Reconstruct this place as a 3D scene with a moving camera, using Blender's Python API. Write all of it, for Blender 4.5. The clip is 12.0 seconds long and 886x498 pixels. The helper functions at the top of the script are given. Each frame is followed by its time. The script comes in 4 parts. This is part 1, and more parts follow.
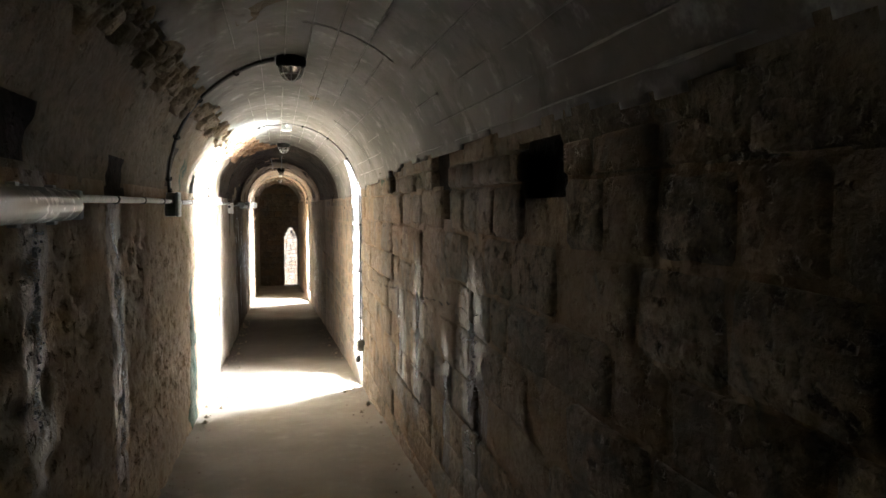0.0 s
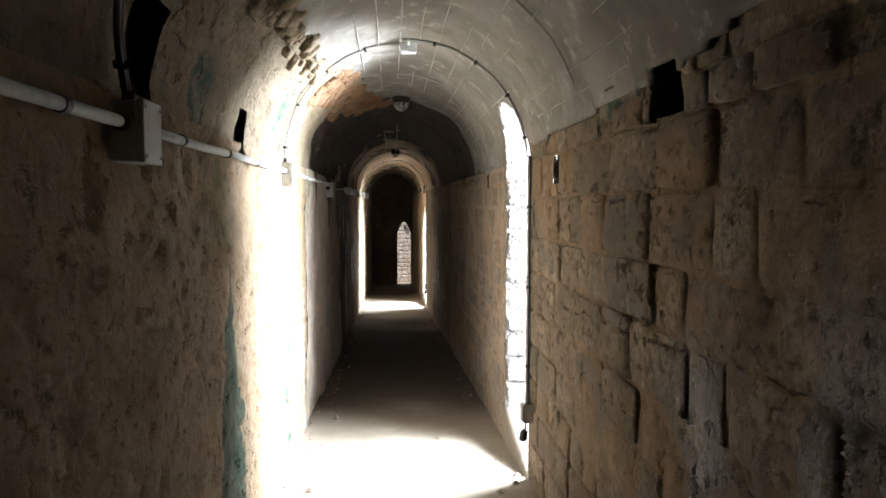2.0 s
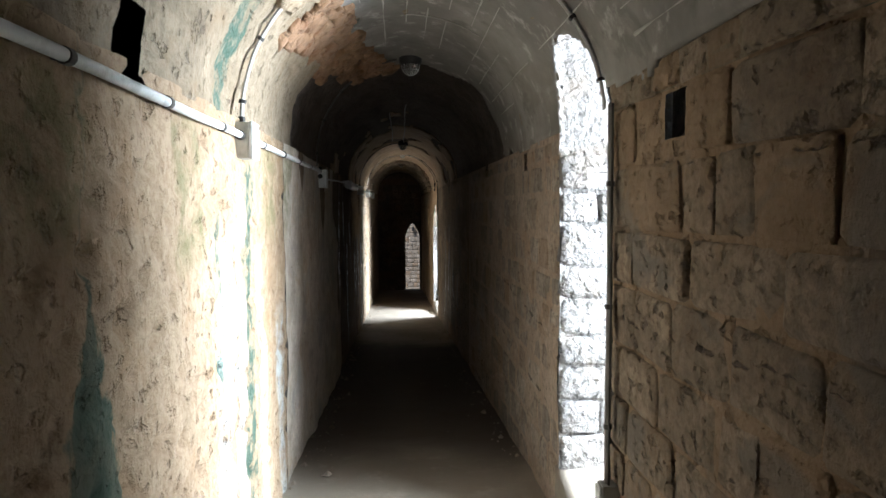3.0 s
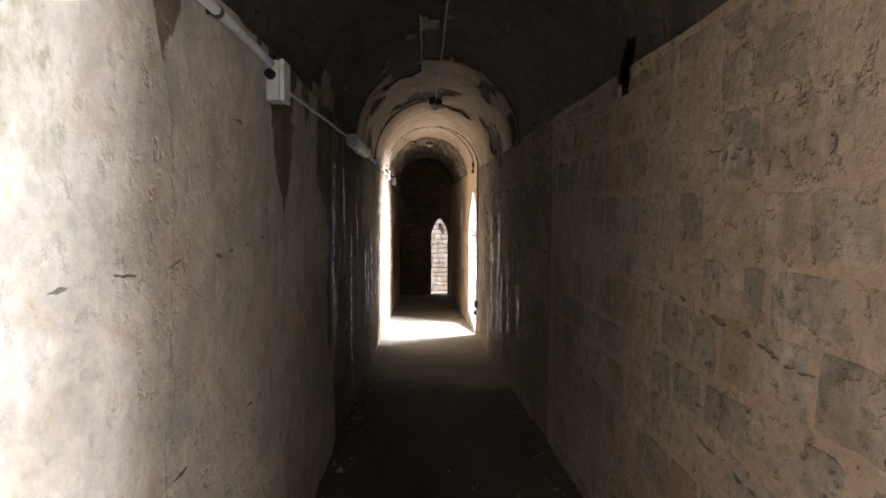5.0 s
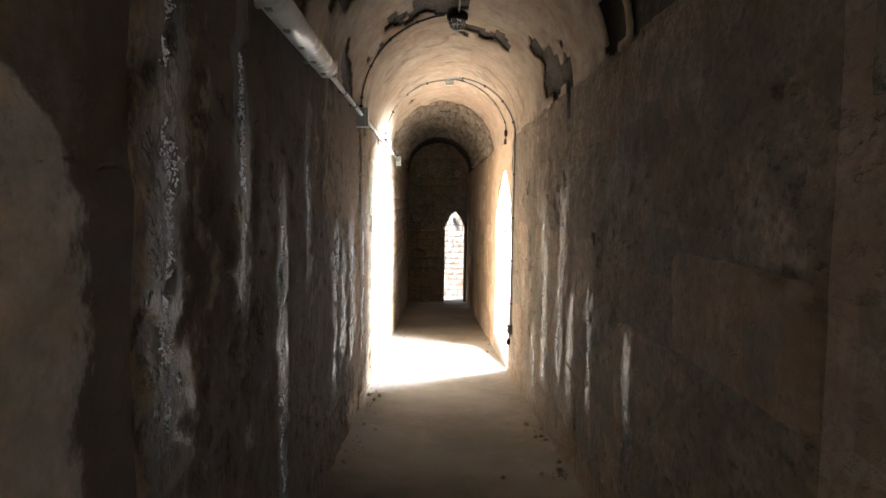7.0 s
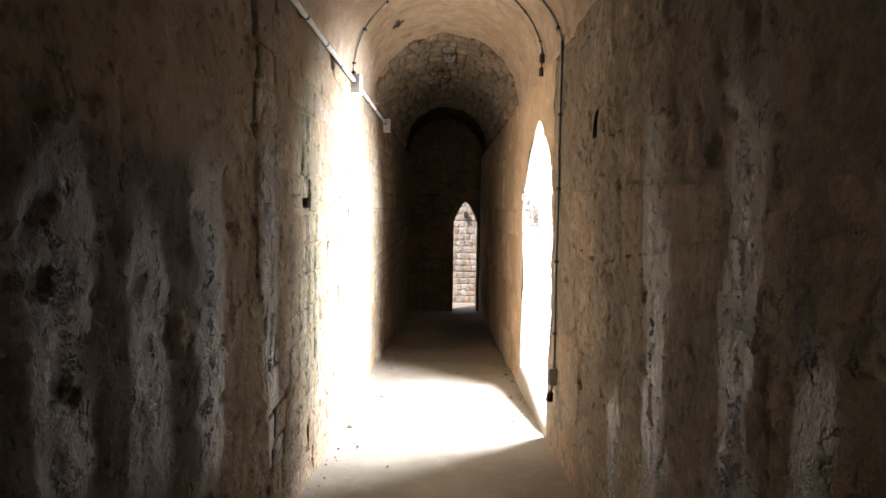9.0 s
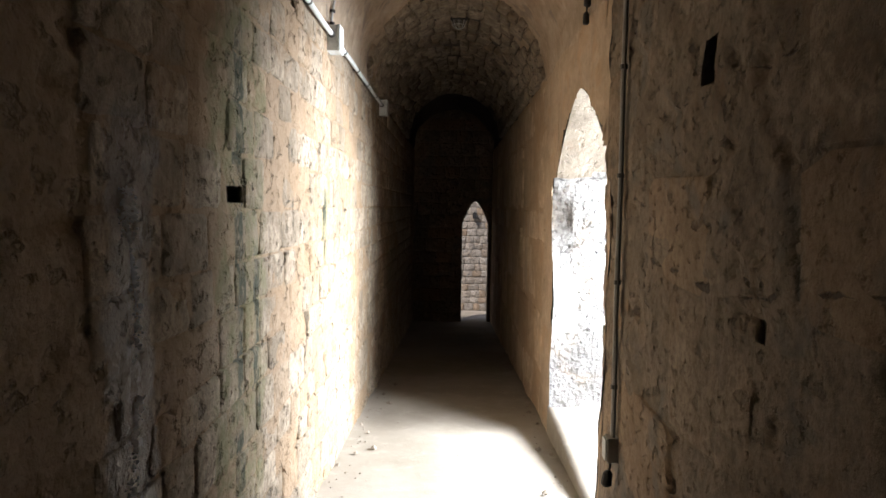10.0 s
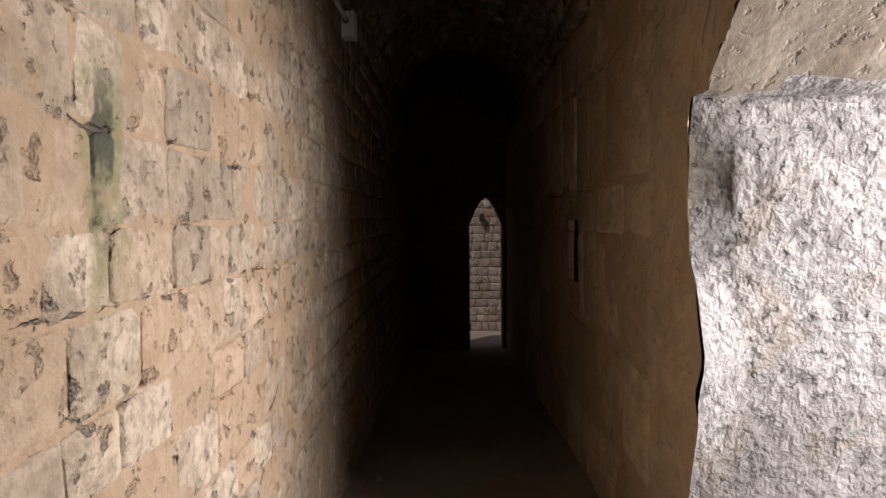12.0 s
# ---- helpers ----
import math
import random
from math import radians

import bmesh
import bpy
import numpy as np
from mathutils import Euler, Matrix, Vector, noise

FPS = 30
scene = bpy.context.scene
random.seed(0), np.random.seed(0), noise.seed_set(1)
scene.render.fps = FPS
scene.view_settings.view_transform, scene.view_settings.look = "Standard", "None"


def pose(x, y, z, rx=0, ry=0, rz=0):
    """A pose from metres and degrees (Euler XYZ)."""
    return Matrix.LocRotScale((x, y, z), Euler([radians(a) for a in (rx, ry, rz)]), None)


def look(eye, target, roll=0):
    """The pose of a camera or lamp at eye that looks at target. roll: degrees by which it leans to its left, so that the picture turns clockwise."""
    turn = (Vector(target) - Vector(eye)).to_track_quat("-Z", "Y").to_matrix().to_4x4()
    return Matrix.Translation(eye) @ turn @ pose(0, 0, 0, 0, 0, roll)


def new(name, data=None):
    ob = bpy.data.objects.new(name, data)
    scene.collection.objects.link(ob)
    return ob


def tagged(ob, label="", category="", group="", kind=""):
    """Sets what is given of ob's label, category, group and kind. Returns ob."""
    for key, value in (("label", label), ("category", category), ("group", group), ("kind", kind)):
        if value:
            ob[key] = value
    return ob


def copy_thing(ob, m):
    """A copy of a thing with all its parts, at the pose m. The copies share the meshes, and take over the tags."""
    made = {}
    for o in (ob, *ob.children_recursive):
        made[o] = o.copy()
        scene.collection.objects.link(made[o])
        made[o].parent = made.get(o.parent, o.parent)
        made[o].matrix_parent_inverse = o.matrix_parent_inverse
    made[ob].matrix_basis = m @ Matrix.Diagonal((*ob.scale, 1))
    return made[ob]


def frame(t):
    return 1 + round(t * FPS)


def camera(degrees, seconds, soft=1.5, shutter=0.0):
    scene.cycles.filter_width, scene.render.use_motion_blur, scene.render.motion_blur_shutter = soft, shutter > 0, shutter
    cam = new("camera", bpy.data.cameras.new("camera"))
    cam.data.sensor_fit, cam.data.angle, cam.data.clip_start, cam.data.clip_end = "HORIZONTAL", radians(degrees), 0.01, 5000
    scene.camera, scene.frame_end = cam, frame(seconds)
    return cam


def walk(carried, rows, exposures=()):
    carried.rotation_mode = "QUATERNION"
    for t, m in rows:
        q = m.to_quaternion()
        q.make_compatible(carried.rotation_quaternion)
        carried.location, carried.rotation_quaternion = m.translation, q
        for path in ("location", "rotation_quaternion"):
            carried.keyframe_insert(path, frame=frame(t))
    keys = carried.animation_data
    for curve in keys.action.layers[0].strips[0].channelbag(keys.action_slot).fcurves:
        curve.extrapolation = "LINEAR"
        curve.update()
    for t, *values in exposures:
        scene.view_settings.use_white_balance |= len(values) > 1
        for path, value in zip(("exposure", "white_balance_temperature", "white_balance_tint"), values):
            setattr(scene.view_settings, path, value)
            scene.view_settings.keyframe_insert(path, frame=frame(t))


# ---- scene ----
cam = camera(67.2, 12.0)
PATH = [
    (0, (-0.074, -2.397, 1.673), (0.407, -0.46, 1.543), -0.0),
    (0.5, (-0.008, -1.656, 1.622), (0.34, 0.309, 1.489), 0.1),
    (1, (-0.076, -0.884, 1.574), (0.166, 1.097, 1.441), 0.3),
    (1.5, (-0.06, -0.197, 1.535), (0.123, 1.79, 1.402), 0.3),
    (2, (-0.086, 0.608, 1.496), (0.072, 2.597, 1.357), 0.1),
    (2.5, (-0.122, 1.335, 1.461), (0.03, 3.325, 1.323), 0.0),
    (3, (-0.083, 2.046, 1.384), (0.052, 4.038, 1.255), -0.3),
    (5, (-0.17, 5.392, 1.13), (-0.101, 7.387, 1.002), 0.3),
    (5.5, (-0.158, 6.223, 1.066), (-0.106, 8.218, 0.943), 0.5),
    (6, (-0.141, 7.104, 1.038), (-0.098, 9.099, 0.911), 0.8),
    (6.5, (-0.187, 7.941, 1.002), (-0.149, 9.937, 0.872), 0.7),
    (7, (-0.159, 8.718, 0.958), (-0.125, 10.713, 0.821), 0.9),
    (9, (0.008, 11.842, 0.683), (0.002, 13.837, 0.549), 0.8),
    (9.5, (0.029, 12.57, 0.691), (0.013, 14.565, 0.559), 0.7),
    (10, (-0.006, 13.283, 0.651), (-0.033, 15.279, 0.52), 0.8),
    (10.5, (-0.026, 14.043, 0.599), (-0.057, 16.039, 0.489), 0.8),
    (11, (-0.105, 14.792, 0.554), (-0.141, 16.789, 0.455), 1.1),
    (11.5, (-0.082, 15.48, 0.486), (-0.118, 17.477, 0.391), 0.3),
    (12, (-0.114, 16.104, 0.444), (-0.136, 18.101, 0.344), -0.5),
]
walk(cam, [(t, look(eye, target, roll)) for t, eye, target, roll in PATH],
     exposures=[(0, 2.4, 6550, 13), (1.0, 2.15, 6600, 13), (1.5, 1.8, 6650, 13), (2.0, 1.1, 6550, 13), (2.5, 0.5, 6350, 12), (3.2, 0.0, 6200, 11), (4.0, 0.1, 6400, 13),
                (4.8, 1.2, 6450, 18), (5.1, 1.75, 6450, 18), (5.5, 2.85, 6000, 15), (6.0, 3.15, 6350, 18), (6.5, 2.9, 6400, 16), (7.2, 2.6, 6350, 16), (8.8, 1.7, 6800, 18), (9.5, 0.75, 6700, 16), (10.5, -0.2, 6600, 15), (11.0, -0.75, 7000, 18),
                (11.5, -1.1, 7350, 22), (12, -1.3, 7400, 26)])

# ---- world, sun, window light ----
sky_world = bpy.data.worlds.new("sky")
scene.world = sky_world
sky_world.use_nodes = True
wn = sky_world.node_tree
sky = wn.nodes.new("ShaderNodeTexSky")
sky.sky_type, sky.sun_disc = "NISHITA", False
sky.sun_elevation, sky.sun_rotation = radians(50), radians(225)
wn.links.new(sky.outputs[0], wn.nodes["Background"].inputs[0])
wn.nodes["Background"].inputs[1].default_value = 0.15

sun = new("sun", bpy.data.lights.new("sun", "SUN"))
sun.data.energy, sun.data.angle, sun.data.color = 4.0, radians(0.6), (1.0, 0.95, 0.88)
sun.matrix_world = look((-6.0, -6.0, 10.0), (0, 0, 0))


def sky_lamp(name, x, y, z, wide, high, watts, fall, lean, spread=180):
    """The daylight that falls slantwise through the outer end of an embrasure."""
    lamp = new(name, bpy.data.lights.new(name, "AREA"))
    lamp.data.shape, lamp.data.size, lamp.data.size_y = "RECTANGLE", wide, high
    lamp.data.energy, lamp.data.color, lamp.data.spread = watts, (0.84, 0.93, 1.0), radians(spread)
    lamp.matrix_world = look((x, y, z), (x - 2.2, y + lean, z - fall))


sky_lamp("embrasure_daylight", 2.60, 5.45, 1.35, 1.20, 1.5, 1000, 0.9, -0.2)
sky_lamp("embrasure_daylight", 2.60, 4.36, 1.35, 0.90, 1.5, 350, 0.9, 0.4)
sky_lamp("embrasure_daylight", 2.85, 18.20, 0.65, 0.90, 1.3, 400, 1.2, -0.3, 150)
sky_lamp("embrasure_daylight", 2.85, 17.00, 0.65, 1.40, 1.3, 430, 1.0, 0.5, 160)

# ---- plan ----
S = 0.065            # fall of the floor per metre
HALF = 0.80          # half the gallery's width
ZS = 1.76            # springing of the vault
R = 0.80
A0, A1 = 4.78, 5.65  # first embrasure
B0, B1 = 16.84, 18.62  # second embrasure
Y0, Y1 = -7.0, 27.0


def fz(y):
    return -S * y


def arch_a(y):
    u = (y - (A0 + A1) / 2) / ((A1 - A0) / 2)
    return 1.72 + 0.46 * math.sqrt(max(0.0, 1 - u * u)) if abs(u) < 1 else None


def arch_b(y):
    u = (y - (B0 + B1) / 2 + 0.1) / ((B1 - B0) / 2)
    return 0.88 + 0.53 * (1 - min(1.0, abs(u)) ** 1.5) if B0 < y < B1 else None


arch_a.ends, arch_a.wild = (A0, A1), 0.03
arch_b.ends, arch_b.wild = (B0, B1), 0.13


def ragged(arch, y, z):
    """How far the broken edge of an embrasure wanders at a height."""
    return arch.wild * (nz(y, 0.3, z, 1.7) * 1.5 + 0.4 * nz(y, 1.3, z, 6.0))


def nz(x, y, z, s=1.0):
    return noise.noise(Vector((x * s, y * s, z * s)))


# ---- materials ----
class Tree:
    def __init__(self, name):
        self.mat = bpy.data.materials.new(name)
        self.mat.use_nodes = True
        self.t = self.mat.node_tree
        self.bsdf = self.t.nodes["Principled BSDF"]
        self.pos = self.t.nodes.new("ShaderNodeNewGeometry").outputs["Position"]
        sep = self.t.nodes.new("ShaderNodeSeparateXYZ")
        self.link(self.pos, sep.inputs[0])
        self.x, self.y, self.z = sep.outputs

    def link(self, a, b):
        self.t.links.new(a, b)

    def put(self, value, socket):
        if isinstance(value, (int, float, tuple)):
            socket.default_value = value
        else:
            self.link(value, socket)

    def stretch(self, sx, sy, sz):
        m = self.t.nodes.new("ShaderNodeMapping")
        m.inputs["Scale"].default_value = (sx, sy, sz)
        self.link(self.pos, m.inputs[0])
        return m.outputs[0]

    def noise(self, scale, detail=4.0, rough=0.6, vec=None, warp=0.0):
        n = self.t.nodes.new("ShaderNodeTexNoise")
        n.inputs["Scale"].default_value, n.inputs["Detail"].default_value = scale, detail
        n.inputs["Roughness"].default_value, n.inputs["Distortion"].default_value = rough, warp
        self.link(vec or self.pos, n.inputs["Vector"])
        return n.outputs[0]

    def cells(self, scale, vec=None):
        n = self.t.nodes.new("ShaderNodeTexVoronoi")
        n.inputs["Scale"].default_value = scale
        self.link(vec or self.pos, n.inputs["Vector"])
        return n.outputs["Distance"]

    def math(self, op, a, b=0.0, c=0.0):
        n = self.t.nodes.new("ShaderNodeMath")
        n.operation = op
        for v, s in zip((a, b, c), n.inputs):
            self.put(v, s)
        return n.outputs[0]

    def ramp(self, v, lo, hi, a=0.0, b=1.0):
        n = self.t.nodes.new("ShaderNodeMapRange")
        n.interpolation_type = "SMOOTHSTEP"
        for k, w in (("Value", v), ("From Min", lo), ("From Max", hi), ("To Min", a), ("To Max", b)):
            self.put(w, n.inputs[k])
        return n.outputs["Result"]

    def mix(self, f, a, b, kind="MIX"):
        n = self.t.nodes.new("ShaderNodeMix")
        n.data_type, n.blend_type = "RGBA", kind
        for v, s in ((f, n.inputs[0]), (a, n.inputs[6]), (b, n.inputs[7])):
            self.put((*v, 1.0) if isinstance(v, tuple) and len(v) == 3 else v, s)
        return n.outputs[2]

    def bump(self, height, strength, distance, before=None):
        n = self.t.nodes.new("ShaderNodeBump")
        n.inputs["Strength"].default_value, n.inputs["Distance"].default_value, n.invert = abs(strength), distance, strength < 0
        self.link(height, n.inputs["Height"])
        if before is not None:
            self.link(before, n.inputs["Normal"])
        return n.outputs[0]

    def random(self):
        return self.t.nodes.new("ShaderNodeObjectInfo").outputs["Random"]

    def done(self, colour, rough, normal=None):
        self.put((*colour, 1.0) if isinstance(colour, tuple) else colour, self.bsdf.inputs["Base Color"])
        self.put(rough, self.bsdf.inputs["Roughness"])
        if normal is not None:
            self.link(normal, self.bsdf.inputs["Normal"])
        return self.mat

    def tongue(self, y, wide, z0, z1, up=False):
        """A sharp-edged stain that narrows to a ragged point at z0, or with up at z1."""
        wander = self.math("MULTIPLY", self.math("SUBTRACT", self.noise(3.2, 5.0, 0.6), 0.5), 0.34)
        off = self.math("ABSOLUTE", self.math("SUBTRACT", self.math("ADD", self.y, wander), y))
        tip, full = (z1, z1 - 0.5 * (z1 - z0)) if up else (z0, z0 + 0.42 * (z1 - z0))
        room = self.ramp(self.z, tip, full, 0.0, wide)
        held = self.ramp(self.z, z0 - 0.3, z0 + 0.1) if up else self.ramp(self.z, z1 + 0.1, z1)
        return self.math("MULTIPLY", self.ramp(self.math("SUBTRACT", off, room), 0.012, -0.012), held)

    def crack(self, y0, z0, y1, z1, wide):
        """A broken dark joint that wanders from one point of a wall to another."""
        wander = self.math("MULTIPLY", self.math("SUBTRACT", self.noise(3.0, 5.0, 0.6), 0.5), 0.12)
        slope = (z1 - z0) / (y1 - y0)
        line = self.math("ADD", self.math("MULTIPLY_ADD", self.y, slope, z0 - slope * y0), wander)
        off = self.math("ABSOLUTE", self.math("SUBTRACT", self.z, line))
        room = self.ramp(self.noise(9.0, 3.0, 0.5), 0.42, 0.72, -0.004, wide)
        inside = self.math("MULTIPLY", self.ramp(self.y, y0 - 0.03, y0 + 0.03), self.ramp(self.y, y1 + 0.03, y1 - 0.03))
        return self.math("MULTIPLY", self.ramp(self.math("SUBTRACT", off, room), 0.003, -0.003), inside)

    def streak(self, y, wide, z0, z1):
        """A run of damp down a wall, about y, from z1 down to z0, with a wandering edge."""
        wander = self.math("MULTIPLY", self.math("SUBTRACT", self.noise(4.0, 5.0, 0.7, self.stretch(1, 1, 0.8)), 0.5), wide * 2.6)
        off = self.math("ABSOLUTE", self.math("SUBTRACT", self.math("ADD", self.y, wander), y))
        across = self.ramp(off, wide * 1.05, wide * 0.7)
        down = self.math("MULTIPLY", self.ramp(self.z, z0 - 0.1, z0 + 0.15), self.ramp(self.z, z1 + 0.05, z1 - 0.15))
        return self.math("MULTIPLY", across, down)


def worn_stone(name, light, dark, pits=1.0, streaks=(), algae=(), blotch=None, damp=(), bloom=(), hewn=0.0, tongues=(), cracks=(), moss=(), green_tint=(0.024, 0.066, 0.046)):
    t = Tree(name)
    big = t.noise(0.9, 5.0, 0.65)
    mid = t.noise(6.0, 6.0, 0.68, t.stretch(1, 0.85, 1))
    grit = t.noise(26.0, 6.0, 0.72)
    fine = t.noise(90.0, 4.0, 0.75)
    chip = t.noise(19.0, 3.5, 0.58, t.stretch(1, 0.8, 1.0))
    hollow = t.math("MULTIPLY", t.ramp(chip, 0.565, 0.69), t.ramp(t.noise(1.7, 3.0, 0.5), 0.34, 0.54, 0.35, 1.0))
    col = t.mix(t.ramp(big, 0.36, 0.66), dark, light)
    col = t.mix(t.ramp(mid, 0.42, 0.70, 0.0, 0.7), col, tuple(min(1.0, c * 1.3) for c in light))
    col = t.mix(t.ramp(mid, 0.46, 0.28, 0.0, 0.6), col, tuple(c * 0.6 for c in dark))
    col = t.mix(t.ramp(grit, 0.34, 0.60, 0.72 if pits > 0.5 else 0.3, 0.0), col, tuple(c * 0.55 for c in dark))
    col = t.mix(t.math("MULTIPLY", hollow, 0.75 * min(1.0, pits)), col, tuple(c * 0.4 for c in dark))
    col = t.mix(t.ramp(t.random(), 0.0, 1.0, 0.0, 0.5), col, tuple(c * 0.62 for c in dark))
    col = t.mix(t.ramp(t.math("FRACT", t.math("MULTIPLY", t.random(), 7.3)), 0.5, 1.0, 0.0, 0.1 if hewn else 0.55), col, (0.29, 0.185, 0.10))
    col = t.mix(t.ramp(t.noise(3.4, 5.0, 0.62, None, 0.8), 0.52, 0.68, 0.0, 0.5), col, tuple(c * s for c, s in zip(dark, (0.95, 0.78, 0.6))))
    if blotch:
        col = t.mix(t.ramp(t.noise(2.3, 4.0, 0.55, None, 1.0), 0.54, 0.66, 0.0, 0.65), col, blotch)
    rough = t.ramp(fine, 0.2, 0.8, 0.98, 0.80)

    def union(rows, grow=1.0, more=0.0):
        mask = None
        for y, w, z0, z1 in rows:
            m = t.streak(y, w * grow, z0 - more, z1 + more)
            mask = m if mask is None else t.math("MAXIMUM", mask, m)
        return mask

    if bloom:
        pale = t.math("MULTIPLY", union(bloom), t.ramp(t.noise(6.0, 5.0, 0.7), 0.40, 0.60, 0.1, 0.7))
        col = t.mix(pale, col, (0.42, 0.47, 0.48))
    if moss:
        olive = t.math("MULTIPLY", union(moss), t.ramp(t.noise(8.0, 5.0, 0.7), 0.40, 0.62, 0.15, 0.75))
        col = t.mix(olive, col, (0.13, 0.125, 0.05))
    if damp:
        col = t.mix(t.math("MULTIPLY", union(damp), 0.92), col, (0.085, 0.054, 0.031))
    for row in tongues:
        stain = t.math("MULTIPLY", t.tongue(*row), t.ramp(mid, 0.3, 0.65, 0.95, 0.78))
        col = t.mix(stain, col, (0.024, 0.066, 0.046) if len(row) > 4 else (0.105, 0.062, 0.030))
    if algae:
        green = t.math("MULTIPLY", union(algae), t.ramp(t.noise(9.0, 5.0, 0.7), 0.40, 0.58, 0.15, 0.95))
        col = t.mix(green, col, green_tint)
    if streaks:
        # Wet margin round each run, darker and less rough.
        darkening = union(streaks, 2.6, 0.28)
        col = t.mix(t.math("MULTIPLY", darkening, 0.6), col, (0.045, 0.034, 0.026))
        crust = t.math("MULTIPLY", union(streaks), t.ramp(t.noise(30.0, 5.0, 0.7, t.stretch(1, 1, 0.75), 0.6), 0.48, 0.57))
        col = t.mix(t.math("MULTIPLY", crust, 0.28), col, (0.55, 0.59, 0.61))
        rough = t.math("SUBTRACT", rough, t.math("MULTIPLY", darkening, 0.42))
    rift = None
    for row in cracks:
        one = t.crack(*row)
        rift = one if rift is None else t.math("MAXIMUM", rift, one)
    if rift is not None:
        col = t.mix(t.math("MULTIPLY", rift, 0.75), col, tuple(c * 0.25 for c in dark))
    n = t.bump(hollow, -min(1.0, pits), 0.024)
    if rift is not None:
        n = t.bump(rift, -1.0, 0.02, n)
    n = t.bump(mid, 0.6 if pits > 0.5 else 0.22, 0.045, n)
    n = t.bump(grit, min(1.0, 0.8 * pits), 0.016, n)
    n = t.bump(fine, 0.3, 0.003, n)
    n = t.bump(t.noise(11.0, 3.0, 0.5), 0.5 * min(1.0, pits), 0.04, n)
    if hewn:
        n = t.bump(t.noise(20.0, 4.0, 0.6, None, 0.2), hewn, 0.035, n)
    return t.done(col, rough, n)


SALT_L = [(-0.14, 0.051, 0.95, 1.6), (0.95, 0.056, 0.5, 1.6), (10.38, 0.056, 0.35, 1.45), (11.02, 0.040, 0.85, 1.5),
          (11.65, 0.045, -0.35, 0.85), (12.25, 0.034, 0.8, 1.3), (13.25, 0.056, -0.1, 0.6), (13.66, 0.056, 0.1, 0.42),
          (14.16, 0.068, -0.05, 0.62), (14.93, 0.051, -0.3, 0.68)]
SALT_R = [(0.58, 0.079, 0.5, 1.15), (1.07, 0.034, 0.4, 0.75), (1.83, 0.056, 0.55, 1.12), (2.43, 0.056, 0.5, 0.85),
          (11.9, 0.028, -0.15, 0.12), (12.7, 0.028, -0.1, 0.25), (13.24, 0.034, -0.2, 0.15), (13.63, 0.051, -0.1, 0.85),
          (14.32, 0.056, -0.3, 0.45), (14.42, 0.034, 0.45, 0.8), (14.88, 0.045, -0.75, -0.4)]
ALGAE = [(5.27, 0.085, -0.6, 1.66), (4.75, 0.03, 0.6, 1.4), (15.77, 0.05, -0.5, 1.4), (15.98, 0.04, -0.3, 0.5), (17.43, 0.045, 0.38, 0.78)]
MOSS = [(4.42, 0.16, 1.15, 1.75), (5.85, 0.18, 1.2, 1.75), (3.4, 0.3, 1.3, 1.75), (15.8, 0.3, -0.6, 1.5), (17.43, 0.10, 0.2, 0.8)]
DAMP = [(10.12, 0.22, 0.1, 1.95)]
TONGUES = [(8.50, 0.25, 1.05, 1.95), (9.12, 0.09, 1.48, 1.95), (9.98, 0.46, 0.92, 1.95), (7.05, 0.10, 1.45, 1.95)]
GREEN_TONGUE = [(3.62, 0.20, -0.3, 1.30, True)]
BLOOM = [(4.85, 0.16, -0.5, 1.3), (5.12, 0.08, -0.5, 1.4), (5.55, 0.10, -0.6, 1.2), (6.1, 0.12, -0.6, 0.8)]
# Damp left wall; its dark colour also paints in the weak light there.
WET_SHADED = [(11.6, 1.5, -1.5, 2.0), (13.4, 0.8, -1.5, 0.9)]
CRACKS_L2 = [(6.4, 0.97, 10.1, 1.02, 0.006), (6.6, 0.42, 8.4, 0.40, 0.004), (7.6, 1.42, 8.2, 1.40, 0.004)]
CRACKS_L3 = [(16.8, 0.27, 19.2, 0.23, 0.008), (16.2, 0.66, 18.6, 0.62, 0.006)]
CRACKS_R1 = [(0.2, 1.20, 4.6, 0.92, 0.012), (1.4, 0.80, 4.0, 0.64, 0.010), (1.5, 1.48, 4.3, 1.52, 0.008)]
CRACKS_R2 = [(5.9, 0.62, 8.6, 0.86, 0.014), (5.8, 0.20, 7.8, 0.34, 0.012), (7.2, 1.30, 8.6, 1.33, 0.006)]
CRACKS_R6 = [(16.03, 0.66, 16.34, 0.69, 0.014), (15.2, 0.38, 15.98, 0.44, 0.018), (13.6, 0.62, 15.2, 0.40, 0.012), (14.2, 1.05, 16.2, 1.0, 0.008)]
M_LEFT = worn_stone("worn_tufa_left", (0.40, 0.325, 0.24), (0.24, 0.185, 0.125), 1.0, SALT_L, ALGAE, None, WET_SHADED, (), cracks=CRACKS_L3, moss=MOSS, green_tint=(0.030, 0.036, 0.018))
M_LEFT1 = worn_stone("pecked_tufa_render", (0.42, 0.345, 0.25), (0.285, 0.218, 0.145), 1.0, SALT_L, ALGAE, (0.27, 0.20, 0.125), (), BLOOM, tongues=GREEN_TONGUE, moss=MOSS)
M_RIGHT = worn_stone("worn_tufa_right", (0.37, 0.292, 0.21), (0.20, 0.15, 0.102), 1.0, SALT_R, (), (0.15, 0.135, 0.115), cracks=CRACKS_R1 + CRACKS_R6)
M_JAMB = worn_stone("pale_hewn_limestone", (0.32, 0.312, 0.295), (0.20, 0.19, 0.18), 1.0, hewn=1.0)
M_HAUNCH1 = worn_stone("tan_vault_stone", (0.34, 0.29, 0.21), (0.19, 0.155, 0.105), 0.9, (), [(4.9, 0.10, 1.7, 2.3), (3.2, 0.12, 1.7, 2.1)])
